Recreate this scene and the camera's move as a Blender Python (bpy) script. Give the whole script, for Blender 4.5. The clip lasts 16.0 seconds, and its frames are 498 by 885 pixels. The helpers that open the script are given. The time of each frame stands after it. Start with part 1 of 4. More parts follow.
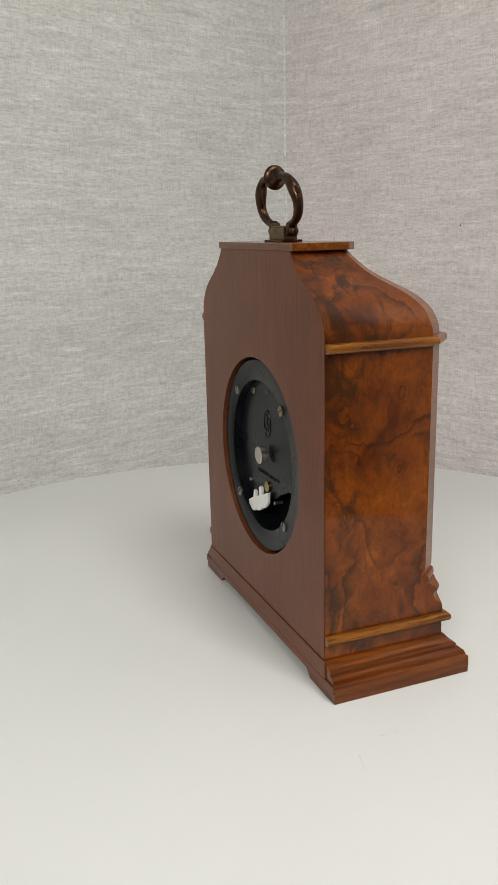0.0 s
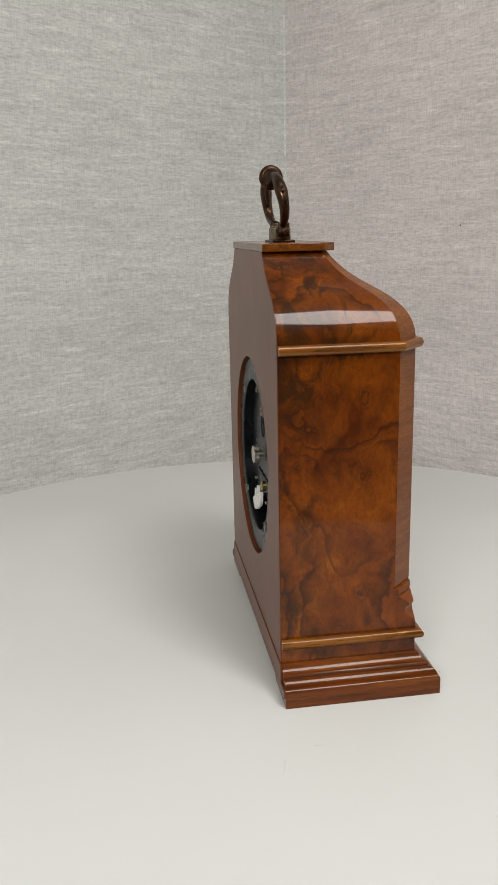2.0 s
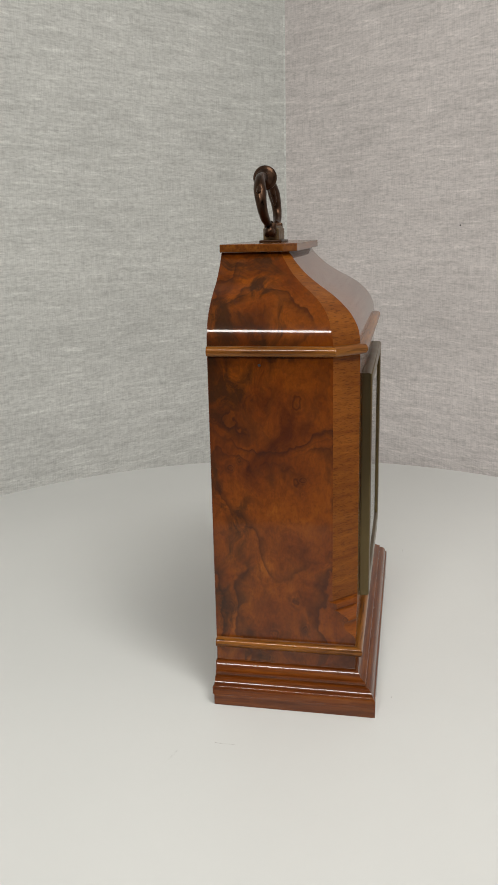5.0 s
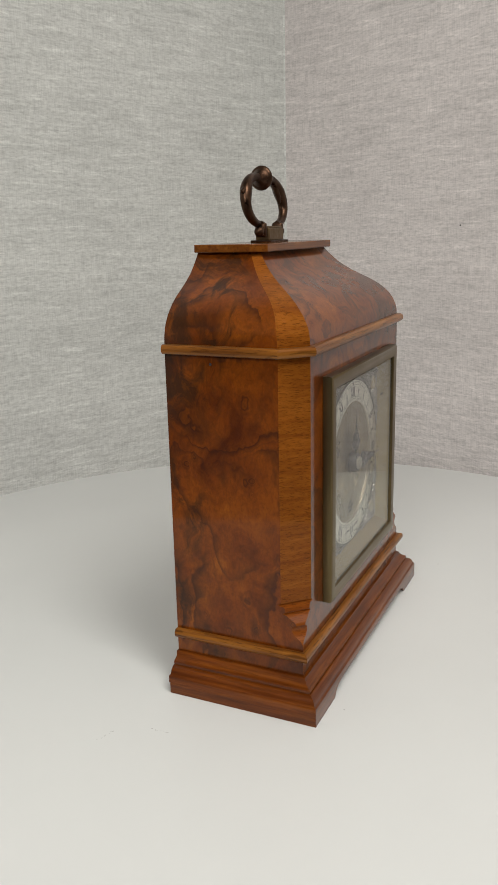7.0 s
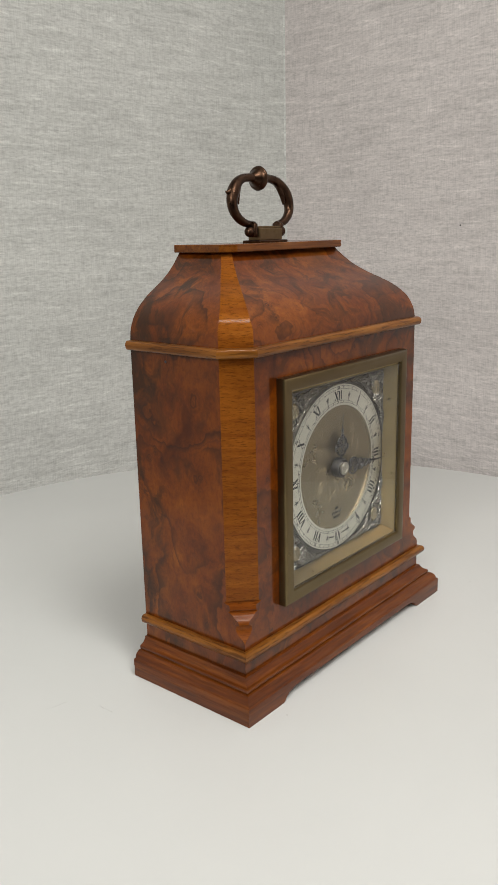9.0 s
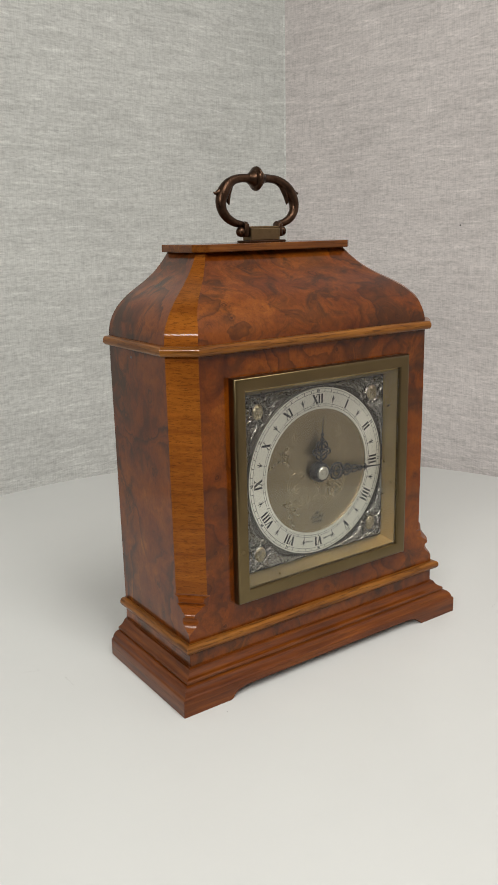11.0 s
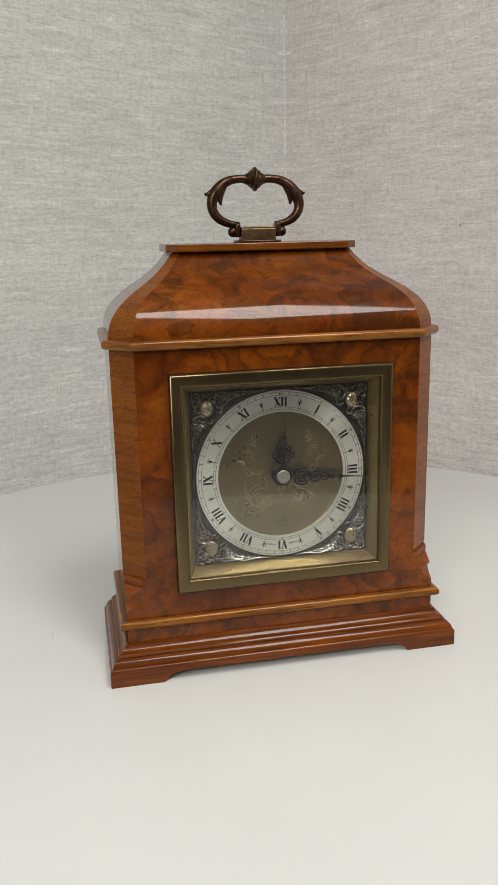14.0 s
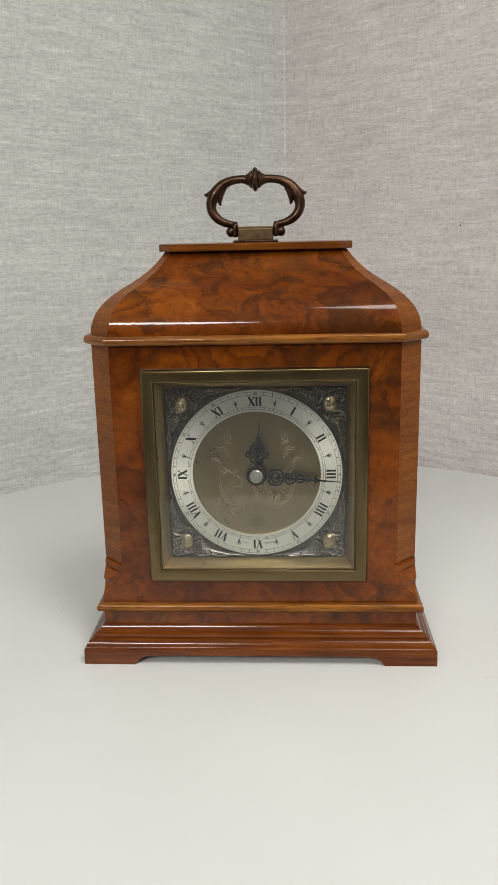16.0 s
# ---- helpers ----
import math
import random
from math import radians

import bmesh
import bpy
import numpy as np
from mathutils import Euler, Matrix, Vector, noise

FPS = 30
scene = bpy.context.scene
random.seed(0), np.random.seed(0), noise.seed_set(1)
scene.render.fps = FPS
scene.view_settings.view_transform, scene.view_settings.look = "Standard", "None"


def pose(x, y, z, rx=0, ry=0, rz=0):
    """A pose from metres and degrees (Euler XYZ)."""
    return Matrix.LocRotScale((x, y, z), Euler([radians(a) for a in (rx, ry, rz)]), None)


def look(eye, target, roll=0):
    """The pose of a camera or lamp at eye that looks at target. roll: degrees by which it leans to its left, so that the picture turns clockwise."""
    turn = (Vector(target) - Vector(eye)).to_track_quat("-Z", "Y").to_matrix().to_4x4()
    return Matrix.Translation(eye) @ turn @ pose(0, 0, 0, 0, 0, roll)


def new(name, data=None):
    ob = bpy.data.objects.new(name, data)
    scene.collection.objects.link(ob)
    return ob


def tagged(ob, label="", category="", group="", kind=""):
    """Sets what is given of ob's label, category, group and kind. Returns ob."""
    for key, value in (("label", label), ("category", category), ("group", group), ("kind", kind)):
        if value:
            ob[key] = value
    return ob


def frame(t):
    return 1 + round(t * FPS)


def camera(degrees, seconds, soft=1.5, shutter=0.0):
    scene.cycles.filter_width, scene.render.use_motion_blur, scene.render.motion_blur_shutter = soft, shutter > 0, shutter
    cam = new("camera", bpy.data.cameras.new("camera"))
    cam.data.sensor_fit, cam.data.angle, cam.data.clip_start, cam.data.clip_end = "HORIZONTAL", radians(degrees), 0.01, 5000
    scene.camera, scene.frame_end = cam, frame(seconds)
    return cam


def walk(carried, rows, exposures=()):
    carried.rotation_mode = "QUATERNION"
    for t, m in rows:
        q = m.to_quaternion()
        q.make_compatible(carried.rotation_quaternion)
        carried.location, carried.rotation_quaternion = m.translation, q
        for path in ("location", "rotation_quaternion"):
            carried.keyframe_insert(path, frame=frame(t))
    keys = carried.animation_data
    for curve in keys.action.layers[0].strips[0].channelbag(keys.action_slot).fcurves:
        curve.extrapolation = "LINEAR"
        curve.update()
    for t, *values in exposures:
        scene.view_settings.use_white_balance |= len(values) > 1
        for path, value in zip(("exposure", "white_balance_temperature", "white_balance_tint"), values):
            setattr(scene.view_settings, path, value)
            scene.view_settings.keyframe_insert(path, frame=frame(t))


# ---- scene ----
# ---- camera ----
cam = camera(33.75, 16.0, 1.0)
EYE = Vector((0.0, -0.4493, 0.221))
YAW, TILT, ROLL = 0.0334, 0.2547, -1.289
AIM = EYE + Vector((-math.sin(YAW) * math.cos(TILT), math.cos(YAW) * math.cos(TILT), -math.sin(TILT)))
VIEW = look(EYE, AIM, ROLL)
walk(cam, [(0.0, VIEW), (16.0, VIEW)], exposures=[(0.0, 0.06), (2.0, 0.0), (3.5, -0.06), (7.0, -0.01), (8.5, 0.02), (11.5, 0.04), (12.5, 0.12), (14.0, 0.07), (16.0, 0.08)])

# ---- light: a dim room under ceiling panels ----
world = bpy.data.worlds.new("world")
scene.world = world
world.use_nodes = True
world.node_tree.nodes["Background"].inputs[0].default_value = (0.8, 0.9, 1.0, 1)
world.node_tree.nodes["Background"].inputs[1].default_value = 0.05

FLOOR_Z, CEIL_Z = -0.74, 1.72
PANELS = [(0.67, -0.97, 0.6, 1.2, 28.8), (-0.80, -2.75, 0.6, 1.2, 90.0)]
GRID = 44.0


def panel_lamp(x, y, w, d, watts):
    data = bpy.data.lights.new("panel_lamp", "AREA")
    data.shape, data.size, data.size_y, data.energy = "RECTANGLE", w, d, watts
    data.color = (1.0, 0.975, 0.925)
    lamp = new("panel_lamp", data)
    lamp.matrix_world = pose(x, y, CEIL_Z - 0.035, 0, 0, GRID)
    return lamp


for row in PANELS:
    panel_lamp(*row)


# ---- materials ----
class Mat:
    """A principled material and a few short ways to add nodes to it."""

    def __init__(self, name, color=(0.5, 0.5, 0.5), rough=0.5, metal=0.0, coat=0.0, coat_rough=0.05, spec=0.5):
        self.m = bpy.data.materials.new(name)
        self.m.use_nodes = True
        self.t = self.m.node_tree
        self.p = self.t.nodes["Principled BSDF"]
        self.put("Base Color", (*color, 1))
        self.put("Roughness", rough)
        self.put("Metallic", metal)
        self.put("Coat Weight", coat)
        self.put("Coat Roughness", coat_rough)
        self.put("Specular IOR Level", spec)

    def put(self, socket, value):
        self.p.inputs[socket].default_value = value

    def node(self, kind, **values):
        n = self.t.nodes.new(kind)
        for k, v in values.items():
            n.inputs[k.replace("_", " ")].default_value = v
        return n

    def link(self, a, b):
        self.t.links.new(a, b)

    def coords(self, scale=(1, 1, 1), turn=(0, 0, 0)):
        c = self.node("ShaderNodeTexCoord")
        mp = self.node("ShaderNodeMapping", Scale=scale, Rotation=turn)
        self.link(c.outputs["Object"], mp.inputs["Vector"])
        return mp.outputs[0]

    def noise(self, vec, scale, detail=4.0, rough=0.55, distort=0.0):
        n = self.node("ShaderNodeTexNoise", Scale=scale, Detail=detail, Roughness=rough, Distortion=distort)
        self.link(vec, n.inputs["Vector"])
        return n.outputs["Fac"]

    def ramp(self, fac, stops):
        r = self.node("ShaderNodeValToRGB")
        e = r.color_ramp.elements
        while len(e) < len(stops):
            e.new(0.5)
        for el, (pos, col) in zip(e, stops):
            el.position = pos
            el.color = (*col, 1) if len(col) == 3 else col
        self.link(fac, r.inputs[0])
        return r.outputs[0]

    def mix(self, fac, a, b, mode="MIX"):
        n = self.t.nodes.new("ShaderNodeMix")
        n.data_type, n.blend_type = "RGBA", mode
        for socket, v in ((n.inputs[0], fac), (n.inputs[6], a), (n.inputs[7], b)):
            if isinstance(v, (int, float)):
                socket.default_value = v
            elif isinstance(v, tuple):
                socket.default_value = (*v, 1)
            else:
                self.link(v, socket)
        return n.outputs[2]

    def bump(self, height, strength, dist=0.001):
        b = self.node("ShaderNodeBump", Strength=strength, Distance=dist)
        self.link(height, b.inputs["Height"])
        self.link(b.outputs[0], self.p.inputs["Normal"])

    def color(self, out):
        self.link(out, self.p.inputs["Base Color"])


def grey(v):
    return (v, v, v)


def burl(name, seed, grain, smoky=0.75):
    k = Mat(name, rough=0.4, coat=0.95, coat_rough=0.06, spec=0.04)
    off = k.node("ShaderNodeVectorMath")
    off.operation = "ADD"
    off.inputs[1].default_value = (seed, seed * 1.7, seed * 0.6)
    k.link(k.coords(grain), off.inputs[0])
    v = off.outputs[0]

    def bent(amount, scale, detail=2.0):
        """v pushed about by a slow noise."""
        n = k.node("ShaderNodeTexNoise", Scale=scale, Detail=detail, Roughness=0.5)
        k.link(v, n.inputs["Vector"])
        add = k.node("ShaderNodeVectorMath")
        add.operation = "MULTIPLY_ADD"
        add.inputs[1].default_value = (amount, amount, amount)
        k.link(n.outputs["Color"], add.inputs[0])
        k.link(v, add.inputs[2])
        return add.outputs[0]

    k.put("Coat IOR", 1.37)
    w = bent(0.040, 36.0)
    cloud = k.noise(w, 28.0, 8.0, 0.66, 0.5)
    col = k.ramp(cloud, [(0.30, (0.064, 0.0122, 0.0010)), (0.42, (0.118, 0.0250, 0.0016)), (0.56, (0.178, 0.0430, 0.0027)), (0.72, (0.262, 0.0730, 0.0054))])
    # fine mottle of the cut fibres
    mottle = k.noise(bent(0.004, 240.0), 420.0, 4.0, 0.65)
    col = k.mix(1.0, col, k.ramp(mottle, [(0.28, grey(0.74)), (0.5, grey(1.0)), (0.72, grey(1.16))]), "MULTIPLY")
    # long growth lines, sharp on one side and fading on the other
    rings = k.noise(bent(0.030, 46.0, 4.0), 10.5, 2.0, 0.42, 0.5)
    for level, fade, strength, seen in ((0.40, 0.030, smoky, 19.0), (0.475, 0.045, smoky + 0.12, 15.0), (0.545, 0.030, smoky, 23.0), (0.61, 0.022, smoky * 0.8, 17.0)):
        edge = k.ramp(rings, [(level - 0.007, grey(0.0)), (level - 0.001, grey(strength)), (level + 0.008, grey(strength * 0.6)), (level + fade, grey(0.0))])
        gate = k.ramp(k.noise(v, seen, 3.0), [(0.40, grey(0.0)), (0.50, grey(1.0))])
        col = k.mix(k.mix(1.0, edge, gate, "MULTIPLY"), col, (0.030, 0.0085, 0.0025))
    # thin threads of figure beside them
    for level, seen in ((0.435, 33.0), (0.51, 27.0), (0.58, 36.0)):
        line = k.ramp(rings, [(level - 0.005, grey(0.0)), (level, grey(0.50)), (level + 0.008, grey(0.0))])
        here_only = k.ramp(k.noise(v, seen, 2.0), [(0.47, grey(0.0)), (0.58, grey(1.0))])
        col = k.mix(k.mix(1.0, line, here_only, "MULTIPLY"), col, (0.046, 0.0125, 0.003))
    # smoky olive clusters
    smoke = k.ramp(k.noise(w, 58.0, 7.0, 0.66, 0.9), [(0.47, grey(0.0)), (0.60, grey(smoky))])
    cluster = k.ramp(k.noise(v, 16.0, 3.0), [(0.43, grey(0.0)), (0.53, grey(1.0))])
    col = k.mix(k.mix(1.0, smoke, cluster, "MULTIPLY"), col, (0.026, 0.0105, 0.003))
    # ringed eyes: a few large, and clusters of small ones
    for scale, push, seen, low, dark in ((60.0, 0.006, 21.0, 0.49, 0.78), (112.0, 0.004, 29.0, 0.51, 0.85)):
        vor = k.node("ShaderNodeTexVoronoi", Scale=scale, Randomness=1.0)
        k.link(bent(push, 170.0), vor.inputs["Vector"])
        eye = k.ramp(vor.outputs["Distance"], [(0.03, grey(dark * 0.6)), (0.075, grey(0.06)), (0.125, grey(dark)), (0.165, grey(0.04)), (0.215, grey(dark * 0.42)), (0.28, grey(0.0))])
        few = k.ramp(k.noise(v, seen, 1.0), [(low, grey(0.0)), (low + 0.05, grey(1.0))])
        col = k.mix(k.mix(1.0, eye, few, "MULTIPLY"), col, (0.040, 0.011, 0.0025))
    fine = k.noise(k.coords((1, 1, 0.3)), 1300.0, 3.0, 0.6)
    col = k.mix(k.ramp(fine, [(0.3, grey(0.30)), (0.52, grey(0.0))]), col, (0.070, 0.017, 0.004))
    k.color(col)
    k.bump(k.noise(k.coords(), 120.0, 3.0), 0.03, 0.001)
    k.link(k.ramp(k.noise(k.coords(), 90.0, 4.0), [(0.3, grey(0.045)), (0.75, grey(0.105))]), k.p.inputs["Coat Roughness"])
    return k.m


def straight_wood(name, dark, mid, light, stretch, rough=0.4, coat=0.7, pores=0.6, coat_rough=0.08, fine_scale=950.0, sheen=0.0, chatoyant=0.0):
    """stretch: small along the grain."""
    k = Mat(name, rough=rough, metal=sheen, coat=coat, coat_rough=coat_rough, spec=0.06)
    k.put("Coat IOR", 1.38)
    if chatoyant:
        k.put("Anisotropic", chatoyant)
        up = k.node("ShaderNodeCombineXYZ", Z=1.0)
        k.link(up.outputs[0], k.p.inputs["Tangent"])
    v = k.coords(stretch)
    broad = k.noise(v, 380.0, 5.0, 0.6, 0.2)
    col = k.ramp(broad, [(0.28, dark), (0.5, mid), (0.72, light)])
    fine = k.noise(v, fine_scale, 3.0, 0.65)
    col = k.mix(k.ramp(fine, [(0.40, grey(pores)), (0.47, grey(0.0))]), col, tuple(c * 0.22 for c in dark))
    cloud = k.noise(k.coords(), 30.0, 3.0)
    col = k.mix(k.ramp(cloud, [(0.35, grey(0.35)), (0.65, grey(0.0))]), col, tuple(c * 0.6 for c in dark))
    k.color(col)
    k.bump(fine, 0.05, 0.0005)
    return k.m


BURL = burl("burl_walnut", 1.3, (1.0, 1.0, 0.78), 0.85)
BURL_FRONT = burl("burl_walnut_front", 3.1, (0.9, 1.0, 0.9), 0.62)
BURL_HOOD = burl("burl_walnut_hood", 7.4, (0.85, 1.2, 1.0), 0.66)
STRIP = straight_wood("crossbanded_walnut", (0.165, 0.043, 0.0040), (0.250, 0.074, 0.0063), (0.325, 0.106, 0.0110), (0.09, 0.09, 1.0), 0.46, 0.42, 0.55, 0.06, 3600.0, 0.40, 0.86)
CARVED = straight_wood("carved_walnut", (0.15, 0.036, 0.004), (0.20, 0.052, 0.006), (0.25, 0.072, 0.009), (0.07, 0.07, 1.0), 0.4, 0.5, 0.5, 0.16, 3600.0)
RAILS = ((0.13, 0.040, 0.006), (0.235, 0.084, 0.012), (0.32, 0.128, 0.021))
RAIL = straight_wood("walnut_moulding_x", *RAILS, (0.06, 0.9, 0.9), 0.38, 0.6, 0.6, 0.10, sheen=0.15)
RAIL_Y = straight_wood("walnut_moulding_y", *RAILS, (0.9, 0.06, 0.9), 0.38, 0.6, 0.6, 0.10, sheen=0.15)
RAIL_C = straight_wood("walnut_moulding_corner", *RAILS, (0.06, 0.06, 0.9), 0.38, 0.6, 0.5, 0.10, sheen=0.15)
BASES = ((0.072, 0.0152, 0.0014), (0.130, 0.0310, 0.0028), (0.215, 0.0610, 0.0060))
BASE_X = straight_wood("walnut_base_x", *BASES, (0.05, 0.9, 0.9), 0.4, 0.85, 0.28, 0.09, sheen=0.03)
BASE_Y = straight_wood("walnut_base_y", *BASES, (0.9, 0.05, 0.9), 0.4, 0.85, 0.28, 0.09, sheen=0.03)
BACK = straight_wood("back_mahogany", (0.128, 0.040, 0.0165), (0.148, 0.047, 0.0195), (0.168, 0.055, 0.024), (1.0, 1.0, 0.05), 0.45, 0.5, 0.25, 0.25)
PLATE = straight_wood("walnut_plate", (0.105, 0.029, 0.004), (0.160, 0.048, 0.006), (0.235, 0.082, 0.012), (0.06, 0.9, 0.9), 0.38, 0.7, 0.35, 0.09, sheen=0.05)


def metal(name, color, rough, stain, amount=0.5, scale=180.0, relief=0.06, uneven=0.33):
    k = Mat(name, color, rough, 1.0)
    v = k.coords()
    n = k.noise(v, scale, 5.0, 0.6)
    k.color(k.mix(k.ramp(n, [(0.35, grey(amount)), (0.65, grey(0.0))]), color, stain))
    k.link(k.ramp(k.noise(v, scale * 2.5, 3.0), [(0.3, grey(rough * (1 - 0.75 * uneven))), (0.7, grey(min(1.0, rough * (1 + 1.2 * uneven))))]), k.p.inputs["Roughness"])
    k.bump(n, relief, 0.0004)
    return k.m


BRONZE = metal("bronze", (0.092, 0.052, 0.033), 0.34, (0.035, 0.019, 0.012), 0.85)
BEZEL = metal("antique_brass", (0.165, 0.122, 0.060), 0.30, (0.105, 0.077, 0.040), 0.45, 26.0, 0.015, 0.12)
GOLD = metal("polished_brass", (0.43, 0.325, 0.150), 0.36, (0.32, 0.235, 0.10), 0.5, 120.0, 0.02)


def brushed_brass():
    k = Mat("dial_brass", (0.27, 0.215, 0.135), 0.3, 1.0)
    hair = k.noise(k.coords((2600.0, 1.0, 40.0)), 1.0, 3.0)
    k.color(k.ramp(hair, [(0.3, (0.235, 0.185, 0.115)), (0.7, (0.285, 0.228, 0.145))]))
    k.link(k.ramp(k.noise(k.coords(), 60.0, 3.0), [(0.3, grey(0.25)), (0.7, grey(0.36))]), k.p.inputs["Roughness"])
    k.bump(hair, 0.10, 0.0002)
    return k.m


DIAL = brushed_brass()
OLD = metal("old_brass", (0.27, 0.215, 0.135), 0.30, (0.25, 0.195, 0.12), 0.2, 20.0)
PEWTER = metal("dark_pewter", (0.098, 0.088, 0.078), 0.34, (0.065, 0.058, 0.051), 0.6, 300.0, 0.03)
RELIEF = metal("silvered_relief", (0.38, 0.355, 0.32), 0.26, (0.10, 0.095, 0.095), 0.7, 500.0)
BOSS = metal("brass_boss", (0.50, 0.42, 0.29), 0.30, (0.16, 0.13, 0.08), 0.8, 900.0)


def brushed(mat, turn_axis, amount):
    """Lathe-brushed sheen round an axis."""
    t = mat.node_tree
    tangent = t.nodes.new("ShaderNodeTangent")
    tangent.direction_type, tangent.axis = "RADIAL", turn_axis
    p = t.nodes["Principled BSDF"]
    p.inputs["Anisotropic"].default_value = amount
    t.links.new(tangent.outputs[0], p.inputs["Tangent"])
    return mat


SILVER = metal("silvered_ring", (0.80, 0.775, 0.70), 0.38, (0.74, 0.71, 0.64), 0.25, 90.0, 0.0, 0.05)
STEEL = metal("steel", (0.56, 0.53, 0.47), 0.33, (0.42, 0.40, 0.35), 0.4, 300.0)
SCREW = metal("dull_steel", (0.30, 0.29, 0.27), 0.36, (0.16, 0.15, 0.14), 0.5, 400.0)
MOUNT = metal("brown_brass", (0.19, 0.13, 0.07), 0.42, (0.13, 0.085, 0.045), 0.5, 120.0)
brushed(SILVER, "Y", 0.75)
INK = Mat("black_paint", (0.012, 0.012, 0.014), 0.35).m
ENGRAVE = metal("bright_engraving", (0.58, 0.48, 0.32), 0.44, (0.38, 0.30, 0.19), 0.6, 300.0)


def plastic():
    k = Mat("black_plastic", (0.005, 0.006, 0.007), 0.26, spec=0.19)
    v = k.coords()
    k.link(k.ramp(k.noise(v, 60.0, 3.0), [(0.3, grey(0.26)), (0.7, grey(0.32))]), k.p.inputs["Roughness"])
    k.bump(k.noise(v, 1500.0, 2.0), 0.015, 0.0002)
    return k.m


PLASTIC = plastic()
WHITE_PLASTIC = Mat("white_nylon", (0.75, 0.74, 0.71), 0.4).m


def glass():
    m = bpy.data.materials.new("clear_glass")
    m.use_nodes = True
    t = m.node_tree
    t.nodes.remove(t.nodes["Principled BSDF"])
    mixer, clear, gloss = (t.nodes.new(n) for n in ("ShaderNodeMixShader", "ShaderNodeBsdfTransparent", "ShaderNodeBsdfGlossy"))
    gloss.inputs["Roughness"].default_value = 0.02
    clear.inputs[0].default_value = (0.97, 0.98, 0.97, 1)
    facing = t.nodes.new("ShaderNodeLayerWeight")
    facing.inputs[0].default_value = 0.5
    steep, amount = (t.nodes.new("ShaderNodeMath") for _ in range(2))
    steep.operation, amount.operation = "POWER", "MULTIPLY_ADD"
    steep.inputs[1].default_value = 5.0
    amount.inputs[1].default_value, amount.inputs[2].default_value = 0.95, 0.045
    t.links.new(facing.outputs["Facing"], steep.inputs[0])
    t.links.new(steep.outputs[0], amount.inputs[0])
    t.links.new(amount.outputs[0], mixer.inputs[0])
    t.links.new(clear.outputs[0], mixer.inputs[1])
    t.links.new(gloss.outputs[0], mixer.inputs[2])
    t.links.new(mixer.outputs[0], t.nodes["Material Output"].inputs[0])
    return m


GLASS = glass()


def fabric(name, turn, tint):
    """Woven wall covering with horizontal slubs; turn brings the wall's run onto x."""
    k = Mat(name, rough=0.9, spec=0.15)
    slub = k.noise(k.coords((24.0, 24.0, 200.0), turn), 1.0, 5.0, 0.62, 0.6)
    slub2 = k.noise(k.coords((140.0, 140.0, 500.0), turn), 1.0, 3.0, 0.6)
    warp = k.noise(k.coords((1050.0, 1050.0, 50.0), turn), 1.0, 2.0)
    cloud = k.noise(k.coords((6.0, 6.0, 14.0), turn), 1.0, 4.0)
    a = k.ramp(slub, [(0.28, tuple(c * 0.84 for c in tint)), (0.5, tint), (0.60, tuple(min(1, c * 1.06) for c in tint)), (0.70, tuple(min(1, c * 1.24) for c in tint))])
    b = k.ramp(slub2, [(0.28, grey(0.78)), (0.5, grey(1.0)), (0.72, grey(1.12))])
    col = k.mix(1.0, a, b, "MULTIPLY")
    col = k.mix(1.0, col, k.ramp(warp, [(0.3, grey(0.88)), (0.62, grey(1.04))]), "MULTIPLY")
    col = k.mix(1.0, col, k.ramp(cloud, [(0.3, grey(0.93)), (0.7, grey(1.05))]), "MULTIPLY")
    k.color(col)
    k.bump(slub2, 0.25, 0.0008)
    return k.m


# one weave, two tints: part of the walls' light difference is in these colours
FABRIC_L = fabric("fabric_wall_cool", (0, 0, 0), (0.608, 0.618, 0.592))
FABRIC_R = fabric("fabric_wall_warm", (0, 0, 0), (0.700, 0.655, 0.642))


def plain(name, color, rough, scale, vary=0.05, bump=0.03):
    k = Mat(name, color, rough)
    v = k.coords()
    n = k.noise(v, scale, 5.0, 0.6)
    k.color(k.ramp(n, [(0.3, tuple(c * (1 - vary) for c in color)), (0.7, tuple(min(1, c * (1 + vary)) for c in color))]))
    k.bump(k.noise(v, scale * 30, 2.0), bump, 0.0005)
    return k.m


TABLE = plain("white_laminate", (0.624, 0.636, 0.626), 0.34, 6.0, 0.02, 0.02)
PAINT = plain("white_paint", (0.72, 0.70, 0.66), 0.8, 4.0)
# assumed dark tone for the unseen walls, to keep reflections in the varnish dim
FAR_WALL = plain("unseen_wall_dark", (0.07, 0.07, 0.073), 0.8, 4.0)
CARPET = plain("grey_carpet", (0.16, 0.16, 0.165), 0.95, 40.0, 0.2)
SCUFF = Mat("scuff", (0.25, 0.24, 0.23), 0.6).m
POLE = plain("grey_metal_paint", (0.35, 0.35, 0.35), 0.4, 10.0)


# ---- building helpers ----
def part(name, bm, material, parent=None, label="", smooth=False):
    me = bpy.data.meshes.new(name)
    bmesh.ops.recalc_face_normals(bm, faces=bm.faces)
    bm.to_mesh(me)
    bm.free()
    me.materials.append(material)
    if smooth:
        for p in me.polygons:
            p.use_smooth = True
        me.set_sharp_from_angle(angle=radians(smooth if smooth is not True else 40))
    ob = new(name, me)
    if parent is not None:
        ob.parent = parent
    if label:
        tagged(ob, label)
    return ob


